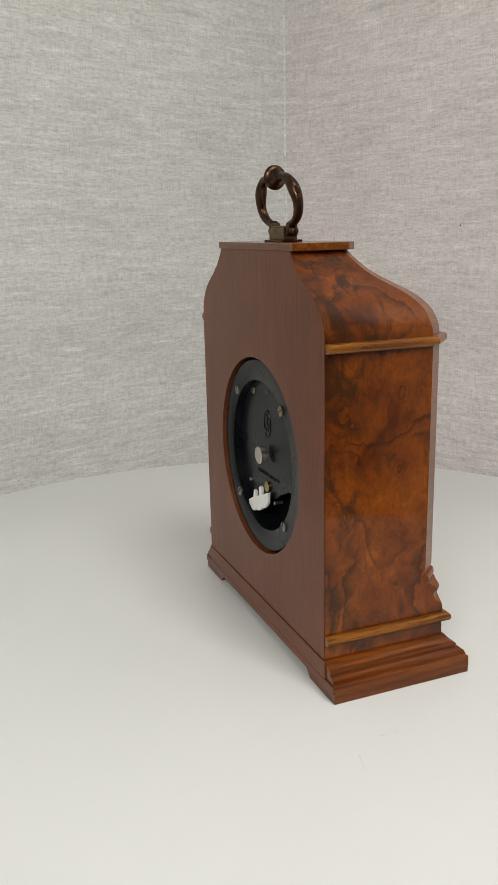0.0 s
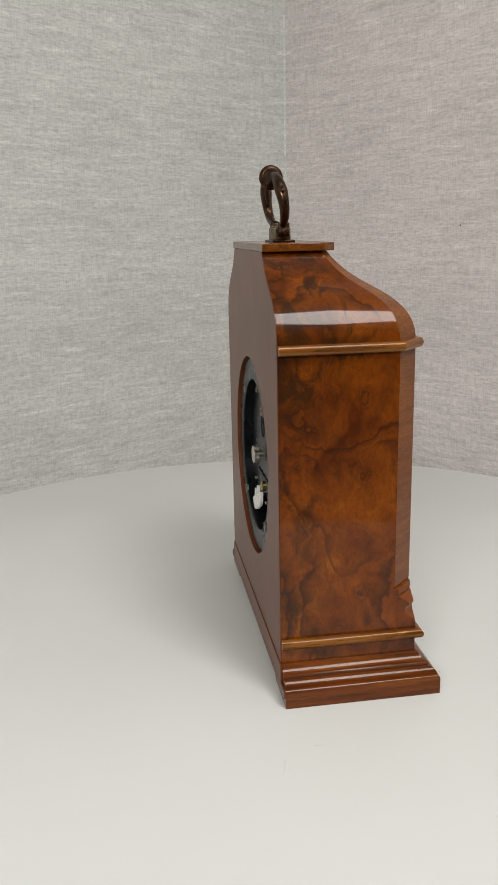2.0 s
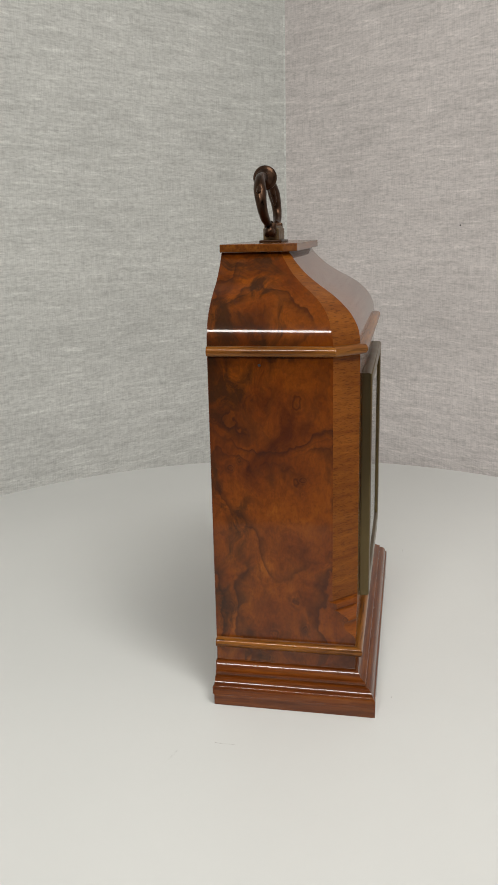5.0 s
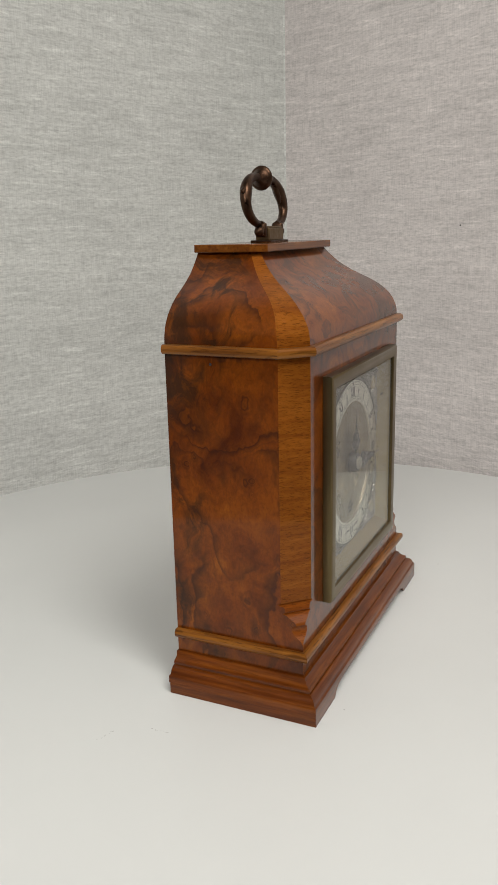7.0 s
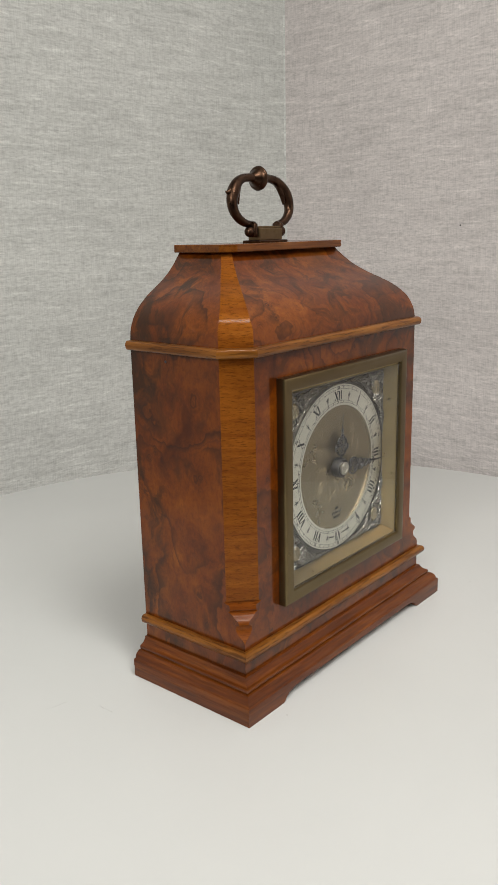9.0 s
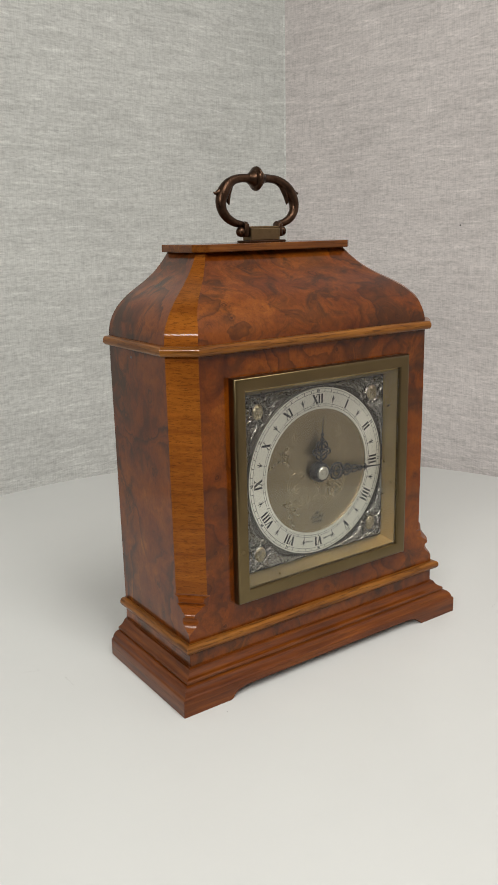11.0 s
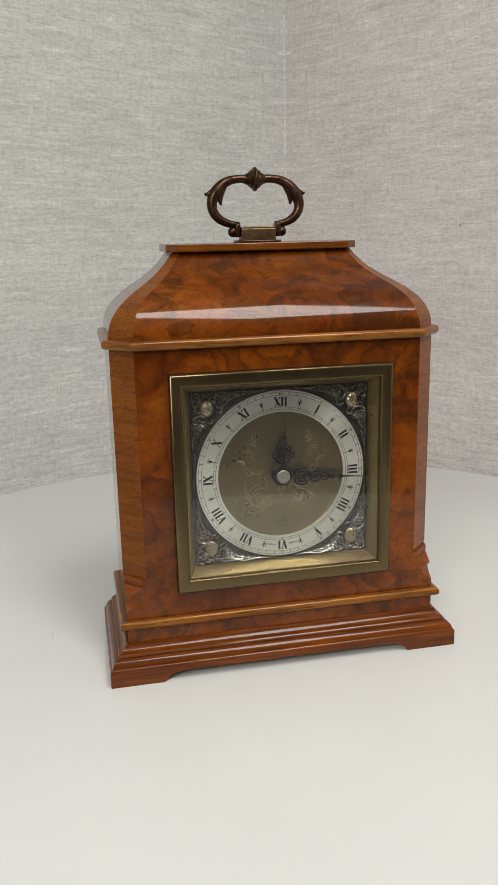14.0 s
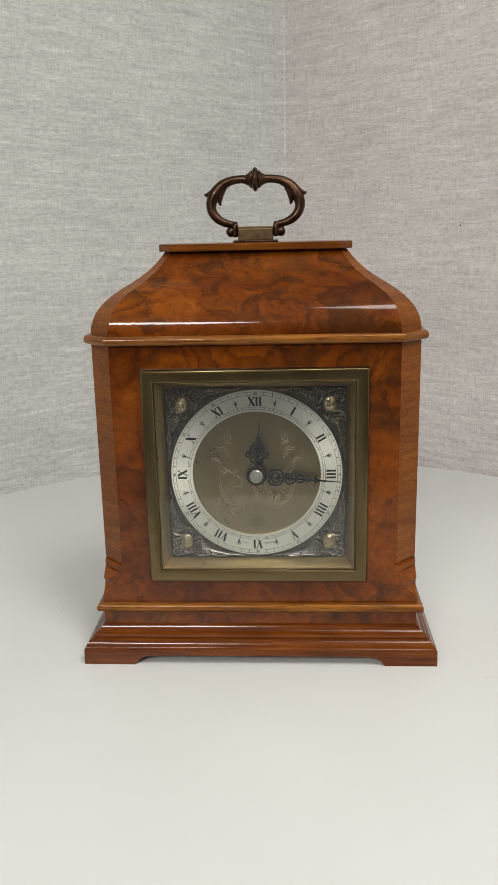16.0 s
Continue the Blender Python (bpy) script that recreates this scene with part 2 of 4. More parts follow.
def box(bm, x0, x1, y0, y1, z0, z1, bevel=0.0):
    made = bmesh.ops.create_cube(bm, size=1.0)["verts"]
    for v in made:
        v.co = Vector((x0 + (v.co.x + 0.5) * (x1 - x0), y0 + (v.co.y + 0.5) * (y1 - y0), z0 + (v.co.z + 0.5) * (z1 - z0)))
    if bevel:
        edges = list({e for v in made for e in v.link_edges})
        bmesh.ops.bevel(bm, geom=edges, offset=bevel, segments=2, affect="EDGES", profile=0.5)
    return bm


def prism(bm, outline, lift):
    """A solid between outline (3D points) and its copy shifted by lift."""
    a = [bm.verts.new(p) for p in outline]
    b = [bm.verts.new(Vector(p) + Vector(lift)) for p in outline]
    n = len(a)
    bm.faces.new(a)
    bm.faces.new(b[::-1])
    for i in range(n):
        bm.faces.new((a[i], b[i], b[(i + 1) % n], a[(i + 1) % n]))
    return bm


def grid_solid(bm, outer, inner):
    """A closed shell from two equal grids of points (rows of points)."""
    R, C = len(outer), len(outer[0])
    vo = [[bm.verts.new(p) for p in r] for r in outer]
    vi = [[bm.verts.new(p) for p in r] for r in inner]
    for i in range(R - 1):
        for j in range(C - 1):
            bm.faces.new((vo[i][j], vo[i][j + 1], vo[i + 1][j + 1], vo[i + 1][j]))
            bm.faces.new((vi[i][j], vi[i + 1][j], vi[i + 1][j + 1], vi[i][j + 1]))
    for i in range(R - 1):
        for j in (0, C - 1):
            bm.faces.new((vo[i][j], vo[i + 1][j], vi[i + 1][j], vi[i][j]))
    for j in range(C - 1):
        for i in (0, R - 1):
            bm.faces.new((vo[i][j], vo[i][j + 1], vi[i][j + 1], vi[i][j]))
    return bm


def lathe(bm, profile, centre, axis, steps=32):
    """Turn a profile of (radius, height) round axis ('x', 'y' or 'z') at centre."""
    rings = []
    for r, h in profile:
        ring = []
        for i in range(steps):
            a = 2 * math.pi * i / steps
            c, s = max(r, 1e-6) * math.cos(a), max(r, 1e-6) * math.sin(a)
            p = {"x": (h, c, s), "y": (c, h, s), "z": (c, s, h)}[axis]
            ring.append(bm.verts.new(Vector(centre) + Vector(p)))
        rings.append(ring)
    for a, b in zip(rings, rings[1:]):
        for i in range(steps):
            bm.faces.new((a[i], a[(i + 1) % steps], b[(i + 1) % steps], b[i]))
    bm.faces.new(rings[0])
    bm.faces.new(rings[-1])
    return bm


def smooth_line(points, n):
    """A smooth line through the points (Catmull-Rom), n steps to a span."""
    pts = [Vector(p) for p in points]
    pts = [pts[0] * 2 - pts[1]] + pts + [pts[-1] * 2 - pts[-2]]
    out = []
    for i in range(1, len(pts) - 2):
        p0, p1, p2, p3 = pts[i - 1:i + 3]
        for k in range(n):
            t = k / n
            out.append(0.5 * (2 * p1 + (p2 - p0) * t + (2 * p0 - 5 * p1 + 4 * p2 - p3) * t * t + (3 * p1 - p0 - 3 * p2 + p3) * t ** 3))
    out.append(pts[-2])
    return out


def tube(bm, line, radii, steps=8, side=Vector((0, 1, 0)), flat=1.0):
    """A round rod along line in the plane across side; flat scales it along side."""
    rings = []
    for i, p in enumerate(line):
        t = (line[min(i + 1, len(line) - 1)] - line[max(i - 1, 0)]).normalized()
        u = t.cross(side).normalized()
        r = radii[i] if isinstance(radii, (list, tuple)) else radii
        rings.append([bm.verts.new(p + u * r * math.cos(a) + side * r * flat * math.sin(a)) for a in (2 * math.pi * k / steps for k in range(steps))])
    for a, b in zip(rings, rings[1:]):
        for k in range(steps):
            bm.faces.new((a[k], a[(k + 1) % steps], b[(k + 1) % steps], b[k]))
    bm.faces.new(rings[0])
    bm.faces.new(rings[-1])
    return bm


# ---- the room ----
CORNER = Vector((0.0185, 0.72, 0.0))
WALL_L, WALL_R = radians(224.0), radians(-46.0)
ROOM = 5.5


def wall(name, start, angle, length, inward, material, z0=FLOOR_Z, z1=CEIL_Z):
    bm = box(bmesh.new(), 0, length, 0, 0.1 * inward, z0, z1)
    ob = part(name, bm, material)
    ob.matrix_world = Matrix.Translation(start) @ Matrix.Rotation(angle, 4, "Z")
    return tagged(ob, kind="structure")


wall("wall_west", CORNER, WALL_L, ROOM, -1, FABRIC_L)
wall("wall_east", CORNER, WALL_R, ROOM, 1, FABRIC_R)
FAR_L = CORNER + Vector((math.cos(WALL_L), math.sin(WALL_L), 0)) * ROOM
FAR_R = CORNER + Vector((math.cos(WALL_R), math.sin(WALL_R), 0)) * ROOM
# two walls added behind the camera, dark so the polished wood reflects little
wall("unseen_wall_south", FAR_L, WALL_R, ROOM, -1, FAR_WALL)
wall("unseen_wall_far_east", FAR_R, WALL_L, ROOM, 1, FAR_WALL)
SQUARE = [CORNER, FAR_L, FAR_L + FAR_R - CORNER, FAR_R]
tagged(part("floor", prism(bmesh.new(), [(p.x, p.y, FLOOR_Z - 0.1) for p in SQUARE], (0, 0, 0.1)), CARPET), kind="structure")
tagged(part("ceiling", prism(bmesh.new(), [(p.x, p.y, CEIL_Z) for p in SQUARE], (0, 0, 0.1)), PAINT), kind="structure")


def ceiling_light(x, y, w, d):
    root = tagged(new("ceiling_light"), "white square-edged fluorescent panel in the ceiling", "ceiling light", "ceiling panels")
    root.location, root.rotation_euler = (x, y, CEIL_Z), (0, 0, radians(GRID))
    bm = bmesh.new()
    for sx in (-1, 1):
        box(bm, sx * w / 2 - 0.015, sx * w / 2 + 0.015, -d / 2 - 0.015, d / 2 + 0.015, -0.03, 0)
        box(bm, -w / 2 + 0.015, w / 2 - 0.015, sx * d / 2 - 0.015, sx * d / 2 + 0.015, -0.03, 0)
    part("frame", bm, PAINT, root)


for x, y, w, d, _ in PANELS:
    ceiling_light(x, y, w, d)

# narrow joint strip in the corner of the walls, a sheet seam and a pin hole
RUN_L, RUN_R = (Vector((math.cos(a), math.sin(a), 0)) * 0.0016 for a in (WALL_L, WALL_R))
tagged(part("trim", prism(bmesh.new(), [CORNER + Vector((0, 0, FLOOR_Z)), CORNER + RUN_L + Vector((0, 0, FLOOR_Z)), CORNER + RUN_R + Vector((0, 0, FLOOR_Z))], (0, 0, CEIL_Z - FLOOR_Z)), FABRIC_L), kind="structure")

seam = part("trim", box(bmesh.new(), 0.2163, 0.2172, 0.0, 0.00012, FLOOR_Z, CEIL_Z), FABRIC_L)
seam.matrix_world = Matrix.Translation(CORNER) @ Matrix.Rotation(WALL_L, 4, "Z")
tagged(seam, kind="structure")
hole = tagged(part("pin", lathe(bmesh.new(), [(0.0009, -0.0006), (0.0008, 0.0005), (0.0, 0.0008)], (0, 0, 0), "y", 10), INK), "small dark pin head in the fabric wall", "pin")
hole.matrix_world = Matrix.Translation(CORNER + Vector((math.cos(WALL_R), math.sin(WALL_R), 0)) * 0.2795 + Vector((0, 0, 0.2197))) @ Matrix.Rotation(WALL_R + math.pi, 4, "Z")

# ---- the table ----
RADIUS, TOP_Z = 0.3365, -0.0011
AX, AY = 0.0088, 0.0171
table = tagged(new("round_table"), "round white laminate table with a turning top, faintly scuffed", "table")
bm = lathe(bmesh.new(), [(0.0, -0.027), (RADIUS - 0.004, -0.027), (RADIUS, -0.024), (RADIUS, -0.003), (RADIUS - 0.0009, -0.0009), (RADIUS - 0.003, 0.0), (0.0, 0.0)], (0, 0, TOP_Z), "z", 160)
part("tabletop", bm, TABLE, table, smooth=30)
part("pedestal", lathe(bmesh.new(), [(0.035, -0.715), (0.035, -0.028)], (0, 0, 0), "z", 32), POLE, table, smooth=True)
part("foot_plate", lathe(bmesh.new(), [(0.22, -0.74), (0.22, -0.732), (0.05, -0.715), (0.0, -0.715)], (0, 0, 0), "z", 48), POLE, table, smooth=True)

for x, y, n, turn in ((-0.1343, 0.0413, 8, -16.0), (-0.1227, 0.0212, 7, 90.0), (0.118, -0.055, 3, 0.0), (-0.072, -0.052, 1, 0.0)):
    rnd = random.Random(n)
    bm = bmesh.new()
    for i in range(n):
        u, v = (i - n / 2) * 0.0013 + rnd.uniform(-0.001, 0.001), rnd.uniform(-0.0004, 0.0004)
        a = radians(turn)
        px, py = x - AX + u * math.cos(a) - v * math.sin(a), y - AY + u * math.sin(a) + v * math.cos(a)
        r = rnd.uniform(0.00014, 0.00036)
        lathe(bm, [(r, -0.0002), (r * 0.8, 0.00006), (0.0, 0.0001)], (px, py, TOP_Z), "z", 7)
    tagged(part("scuff_mark", bm, SCUFF, table), "faint grey scuff marks")

# ---- the clock ----
clock = tagged(new("mantel_clock"), "glossy burr walnut mantel clock with brass-framed dial and bronze handle", "clock")
HW, YF, YB = 0.0825, -0.0345, 0.0322
HOOD = [(0.2103, 0.0355), (0.2068, 0.0328), (0.2027, 0.0290), (0.1999, 0.0258), (0.1966, 0.0212), (0.1936, 0.0163), (0.1906, 0.0117), (0.1873, 0.0077), (0.1832, 0.0040), (0.1784, 0.0014), (0.1740, 0.0003), (0.1690, 0.0)]
HOOD_LINE = smooth_line([(d, 0, z) for z, d in HOOD], 3)


def here(x, y, z):
    """From the case's own middle to the turning axis."""
    return Vector((x - AX, y - AY, z))


def section(inset, c, z):
    """The case's outline at z: back, side, chamfer, front, chamfer, side, back."""
    h, f = HW - inset, YF + inset
    return [here(*p, z) for p in ((-h, YB), (-h, f + c), (-h + c, f), (h - c, f), (h, f + c), (h, YB))]


def facet(name, side, rows, material, thick=0.004, cols=2, smooth=True):
    """One face of the case between two corners of its outline; rows of (z, inset, chamfer)."""
    outer, inner = [], []
    for z, d, c in rows:
        a, b = section(d, c, z)[side:side + 2]
        e, g = section(d + thick, c, z)[side:side + 2]
        outer.append([a.lerp(b, i / (cols - 1)) for i in range(cols)])
        inner.append([e.lerp(g, i / (cols - 1)) for i in range(cols)])
    return part(name, grid_solid(bmesh.new(), outer, inner), material, clock, smooth=smooth)


C0 = 0.0109
hood_rows = [(p.z, p.x, 0.0034 + (C0 - 0.0034) * min(1.0, max(0.0, (0.2103 - p.z) / 0.032)) ** 1.2) for p in HOOD_LINE]
facet("hood_side", 0, hood_rows, BURL)
facet("hood_corner", 1, hood_rows, STRIP)
facet("hood_front", 2, hood_rows, BURL_HOOD)
facet("hood_corner", 3, hood_rows, STRIP)
facet("hood_side", 4, hood_rows, BURL)

# the chamfer ends in a carved stop
STOP = [(0.1690, C0), (0.0524, C0), (0.0519, C0 + 0.0016), (0.0513, C0 + 0.0012), (0.0509, 0.0093), (0.0500, 0.0088), (0.0484, 0.0086), (0.0478, 0.0098), (0.0473, 0.0096), (0.0469, 0.0080), (0.0456, 0.0066), (0.0444, 0.0045), (0.0434, 0.0034), (0.0424, 0.0033), (0.0419, 0.0046), (0.0410, 0.0054), (0.0396, 0.0055), (0.0380, 0.0046), (0.0364, 0.0029), (0.0350, 0.0010), (0.0338, 0.0003), (0.0330, 0.0001), (0.0160, 0.0001)]
stop_rows = [(z, 0.0, c) for z, c in STOP]
facet("side_panel", 0, stop_rows, BURL, smooth=False)
facet("side_panel", 4, stop_rows, BURL, smooth=False)
facet("corner_strip", 1, stop_rows[:2], STRIP, smooth=False)
facet("corner_strip", 3, stop_rows[:2], STRIP, smooth=False)
facet("carved_stop", 1, stop_rows[1:22], CARVED, smooth=50)
facet("carved_stop", 3, stop_rows[1:22], CARVED, smooth=50)

# front panel with the opening for the dial
HOLE, CZ = 0.0500, 0.0995
bm = bmesh.new()
rows = [(z, c) for z, c in STOP if z <= 0.0500]


def front_piece(bm, rows, left, right):
    outer = [[here(left(c), YF, z), here(right(c), YF, z)] for z, c in rows]
    inner = [[here(left(c), YF + 0.004, z), here(right(c), YF + 0.004, z)] for z, c in rows]
    grid_solid(bm, outer, inner)


front_piece(bm, rows, lambda c: -HW + c, lambda c: HW - c)
sides = [(CZ + HOLE, C0)] + [(z, c) for z, c in STOP if 0.0500 <= z < 0.1]
front_piece(bm, sides, lambda c: -HW + c, lambda c: -HOLE)
front_piece(bm, sides, lambda c: HOLE, lambda c: HW - c)
front_piece(bm, [(0.1690, C0), (CZ + HOLE, C0)], lambda c: -HW + c, lambda c: HW - c)
part("front_panel", bm, BURL_FRONT, clock)

# back panel: one board cut to the hood's outline, with a round hole
HOLE_R, HOLE_C = 0.0542, Vector((-0.0008, 0.1002))


def back_outline():
    right = [(HW - 0.0005, 0.0179), (HW - 0.0005, 0.1690)] + [(HW - p.x - 0.0005, p.z) for p in reversed(HOOD_LINE)]
    return right + [(-x, z) for x, z in reversed(right)]


def holed_board(bm, outline, centre, radius, y0, y1, steps=96):
    """A flat board between y0 and y1 with a round hole, out of rays from the hole's middle."""
    pts = [Vector(p) for p in outline]
    ways = sorted([2 * math.pi * i / steps for i in range(steps)] + [math.atan2(p.y - centre.y, p.x - centre.x) % (2 * math.pi) for p in pts])
    ways = [a for i, a in enumerate(ways) if i == 0 or a - ways[i - 1] > 1e-4]
    rim, edge = [], []
    for a in ways:
        d = Vector((math.cos(a), math.sin(a)))
        best = None
        for p, q in zip(pts, pts[1:] + pts[:1]):
            e = q - p
            den = d.x * e.y - d.y * e.x
            if abs(den) < 1e-12:
                continue
            w = p - centre
            k, s = (w.x * e.y - w.y * e.x) / den, (w.x * d.y - w.y * d.x) / den
            if k > 0 and -1e-6 <= s <= 1 + 1e-6 and (best is None or k < best):
                best = k
        edge.append(centre + d * best)
        rim.append(centre + d * radius)
    ring = [[bm.verts.new(here(p.x, y, p.y)) for p in line] for line, y in ((rim, y0), (edge, y0), (edge, y1), (rim, y1))]
    for a, b in zip(ring, ring[1:] + ring[:1]):
        for i in range(len(ways)):
            j = (i + 1) % len(ways)
            bm.faces.new((a[i], a[j], b[j], b[i]))


bm = bmesh.new()
holed_board(bm, back_outline(), HOLE_C, HOLE_R, YB + 0.0004, YB - 0.006)
part("back_panel", bm, BACK, clock, "plain dark mahogany back board with a round opening")

# top plate with clipped front corners
PX, PF, PC = 0.0500, -0.0030, 0.0061
outline = [(-PX, YB + 0.0006), (-PX, PF + PC), (-PX + PC, PF), (PX - PC, PF), (PX, PF + PC), (PX, YB + 0.0006)]
bm = prism(bmesh.new(), [here(x, y, 0.2104) for x, y in outline], (0, 0, 0.0037))
bmesh.ops.recalc_face_normals(bm, faces=bm.faces)
bmesh.ops.bevel(bm, geom=list(bm.edges), offset=0.0004, segments=2, affect="EDGES", profile=0.5)
part("top_plate", bm, PLATE, clock)


# mouldings: a profile of (out, z) swept round the case, one piece to a side
def moulding(name, profile, sides, chamfer, materials, inner=-0.003, smooth=35):
    k = 2 - math.sqrt(2)
    for s, mat in zip(sides, materials):
        loops = []
        prof = list(profile) + [(inner, profile[-1][1]), (inner, profile[0][1])]
        for o, z in prof:
            a, b = section(-o, chamfer + k * o if chamfer else 0.00001, z)[s:s + 2]
            loops.append((a, b))
        bm = bmesh.new()
        va = [bm.verts.new(a) for a, b in loops]
        vb = [bm.verts.new(b) for a, b in loops]
        n = len(va)
        for i in range(n):
            bm.faces.new((va[i], va[(i + 1) % n], vb[(i + 1) % n], vb[i]))
        bm.faces.new(va)
        bm.faces.new(vb)
        part(name, bm, mat, clock, smooth=smooth)


def half_round(z0, z1, out):
    m, h = (z0 + z1) / 2, (z1 - z0) / 2
    return [(0.0004, z0)] + [(out - h * 0.75 * (1 - math.cos(a)), m + h * math.sin(a)) for a in (radians(d) for d in range(-90, 91, 20))] + [(0.0004, z1)]


moulding("upper_moulding", half_round(0.1668, 0.1712, 0.0034), (0, 1, 2, 3, 4), C0, (RAIL_Y, RAIL_C, RAIL, RAIL_C, RAIL_Y))
moulding("lower_moulding", half_round(0.0256, 0.0300, 0.0034), (0, 2, 4), 0, (RAIL_Y, RAIL, RAIL_Y))

FOOT_Z = 0.0041
BASE = [(0.0100, FOOT_Z), (0.0100, 0.0071), (0.0098, 0.0077), (0.0093, 0.0080), (0.0090, 0.0084), (0.0088, 0.0092), (0.0082, 0.0105), (0.0071, 0.0115), (0.0063, 0.0119), (0.0050, 0.0120), (0.0049, 0.0124), (0.0054, 0.0126), (0.0054, 0.0135), (0.0050, 0.0140), (0.0038, 0.0144), (0.0026, 0.0154), (0.0018, 0.0166), (0.0014, 0.0175), (0.0003, 0.0177), (0.0003, 0.0180)]
moulding("base_moulding", BASE, (0, 2, 4), 0, (BASE_Y, BASE_X, BASE_Y), inner=-0.012, smooth=30)

# bracket feet, front and back, and the skirts between them
FX, FY = HW + 0.0100, YF - 0.0100
for sx in (-1, 1):
    for y0, y1, mat, name in ((FY, FY + 0.014, BASE_X, "bracket_foot"), (YB - 0.010, YB, BASE_X, "bracket_foot")):
        shape = [(FX, TOP_Z), (0.0660, TOP_Z), (0.0648, -0.0003), (0.0636, 0.0015), (0.0612, 0.0030), (0.0575, 0.0038), (0.0540, FOOT_Z), (FX, FOOT_Z)]
        bm = prism(bmesh.new(), [here(sx * x, y0, z) for x, z in shape], (0, y1 - y0, 0))
        part(name, bm, mat, clock)
    bm = bmesh.new()
    a, b = sorted((sx * (FX + 0.00012), sx * (FX - 0.012)))
    p, q = here(a, FY + 0.0002, TOP_Z + 0.0001), here(b, YB - 0.0002, FOOT_Z + 0.0001)
    part("base_skirt", box(bm, p.x, q.x, p.y, q.y, p.z, q.z), BASE_Y, clock)
bm = bmesh.new()
p, q = here(-FX + 0.0003, YB - 0.008, FOOT_Z), here(FX - 0.0003, YB + 0.0009, 0.0079)
box(bm, p.x, q.x, p.y, q.y, p.z, q.z, 0.0003)
p, q = here(-HW - 0.0010, YB - 0.008, 0.0079), here(HW + 0.0010, YB + 0.0009, 0.0172)
box(bm, p.x, q.x, p.y, q.y, p.z, q.z, 0.0003)
part("base_back", bm, BACK, clock)


bm = lathe(bmesh.new(), [(0.0007, -HW - 0.00012), (0.0005, -HW - 0.00016), (0.0, -HW - 0.0001)], here(0, 0.009, 0.1628), "x", 10)
part("nail_hole", bm, INK, clock)


# ---- dial side ----
def square_ring(bm, profile):
    """Sweep a closed profile of (half width, y) round the dial's square, mitred."""
    rings = []
    for h, y in profile:
        rings.append([bm.verts.new(here(sx * h, y, CZ + sz * (h - 0.0004))) for sx, sz in ((-1, -1), (1, -1), (1, 1), (-1, 1))])
    n = len(rings)
    for i in range(n):
        a, b = rings[i], rings[(i + 1) % n]
        for k in range(4):
            bm.faces.new((a[k], a[(k + 1) % 4], b[(k + 1) % 4], b[k]))
    return bm


DIAL_Y = -0.0296
bezel = part("bezel", square_ring(bmesh.new(), [(0.0561, -0.0346), (0.0561, -0.0380), (0.0559, -0.0386), (0.0555, -0.0391), (0.0549, -0.0393), (0.0543, -0.0394), (0.0507, -0.0392), (0.0502, -0.0391), (0.0499, -0.0388), (0.0497, -0.0383), (0.0496, -0.0376), (0.0496, -0.0346)]), BEZEL, clock, "square antique brass bezel", smooth=38)
part("sight_ring", square_ring(bmesh.new(), [(0.0495, -0.0371), (0.0490, -0.0372), (0.0484, -0.0360), (0.0457, DIAL_Y - 0.0006), (0.0495, DIAL_Y - 0.0006)]), GOLD, bezel, "gilt sloping inner frame")
p, q = here(-0.0494, -0.0382, CZ - 0.0490), here(0.0494, -0.0375, CZ + 0.0486)
pane = part("glass", box(bmesh.new(), p.x, q.x, p.y, q.y, p.z, q.z), GLASS, bezel, "clear flat glass")
pane.visible_shadow = False
p, q = here(-0.0483, DIAL_Y, CZ - 0.0479), here(0.0483, DIAL_Y + 0.0012, CZ + 0.0479)
dial = part("dial_plate", box(bmesh.new(), p.x, q.x, p.y, q.y, p.z, q.z), PEWTER, clock, "dark pewter square dial plate")


def ring_solid(bm, r0, r1, y0, y1, steps=128):
    rings = []
    for r, y in ((r0, y0), (r1, y0), (r1, y1), (r0, y1)):
        rings.append([bm.verts.new(here(r * math.cos(2 * math.pi * i / steps), y, CZ + r * math.sin(2 * math.pi * i / steps))) for i in range(steps)])
    for a, b in zip(rings, rings[1:] + rings[:1]):
        for i in range(steps):
            bm.faces.new((a[i], a[(i + 1) % steps], b[(i + 1) % steps], b[i]))
    return bm


RING_Y = DIAL_Y - 0.0014
ring = part("chapter_ring", ring_solid(bmesh.new(), 0.0328, 0.0437, DIAL_Y, RING_Y), SILVER, dial, "silvered chapter ring with black numerals")
centre = part("dial_centre", lathe(bmesh.new(), [(0.0328, DIAL_Y), (0.0328, DIAL_Y - 0.0005), (0.0, DIAL_Y - 0.0005)], here(0, 0, CZ), "y", 96), DIAL, dial, "dull brass dial centre with engraved scrolls")


def on_dial(angle, r, across, y):
    """A point of the dial at radius r and a little across it; angle clockwise from twelve."""
    return here(r * math.sin(angle) + across * math.cos(angle), y, CZ + r * math.cos(angle) - across * math.sin(angle))


def stroke(bm, angle, p, q, width, y=None, width2=None):
    """A flat bar on the dial from p to q, each (across, radius)."""
    y = RING_Y - 0.00005 if y is None else y
    a, b = Vector(p), Vector(q)
    n = Vector((-(b - a).y, (b - a).x)).normalized()
    w2 = width if width2 is None else width2
    quad = [a + n * width / 2, b + n * w2 / 2, b - n * w2 / 2, a - n * width / 2]
    prism(bm, [on_dial(angle, v.y, v.x, y) for v in quad], (0, 0.0002, 0))


R_IN, R_OUT = 0.0358, 0.0402
GLYPH = {"I": 0.0018, "V": 0.0033, "X": 0.0033}


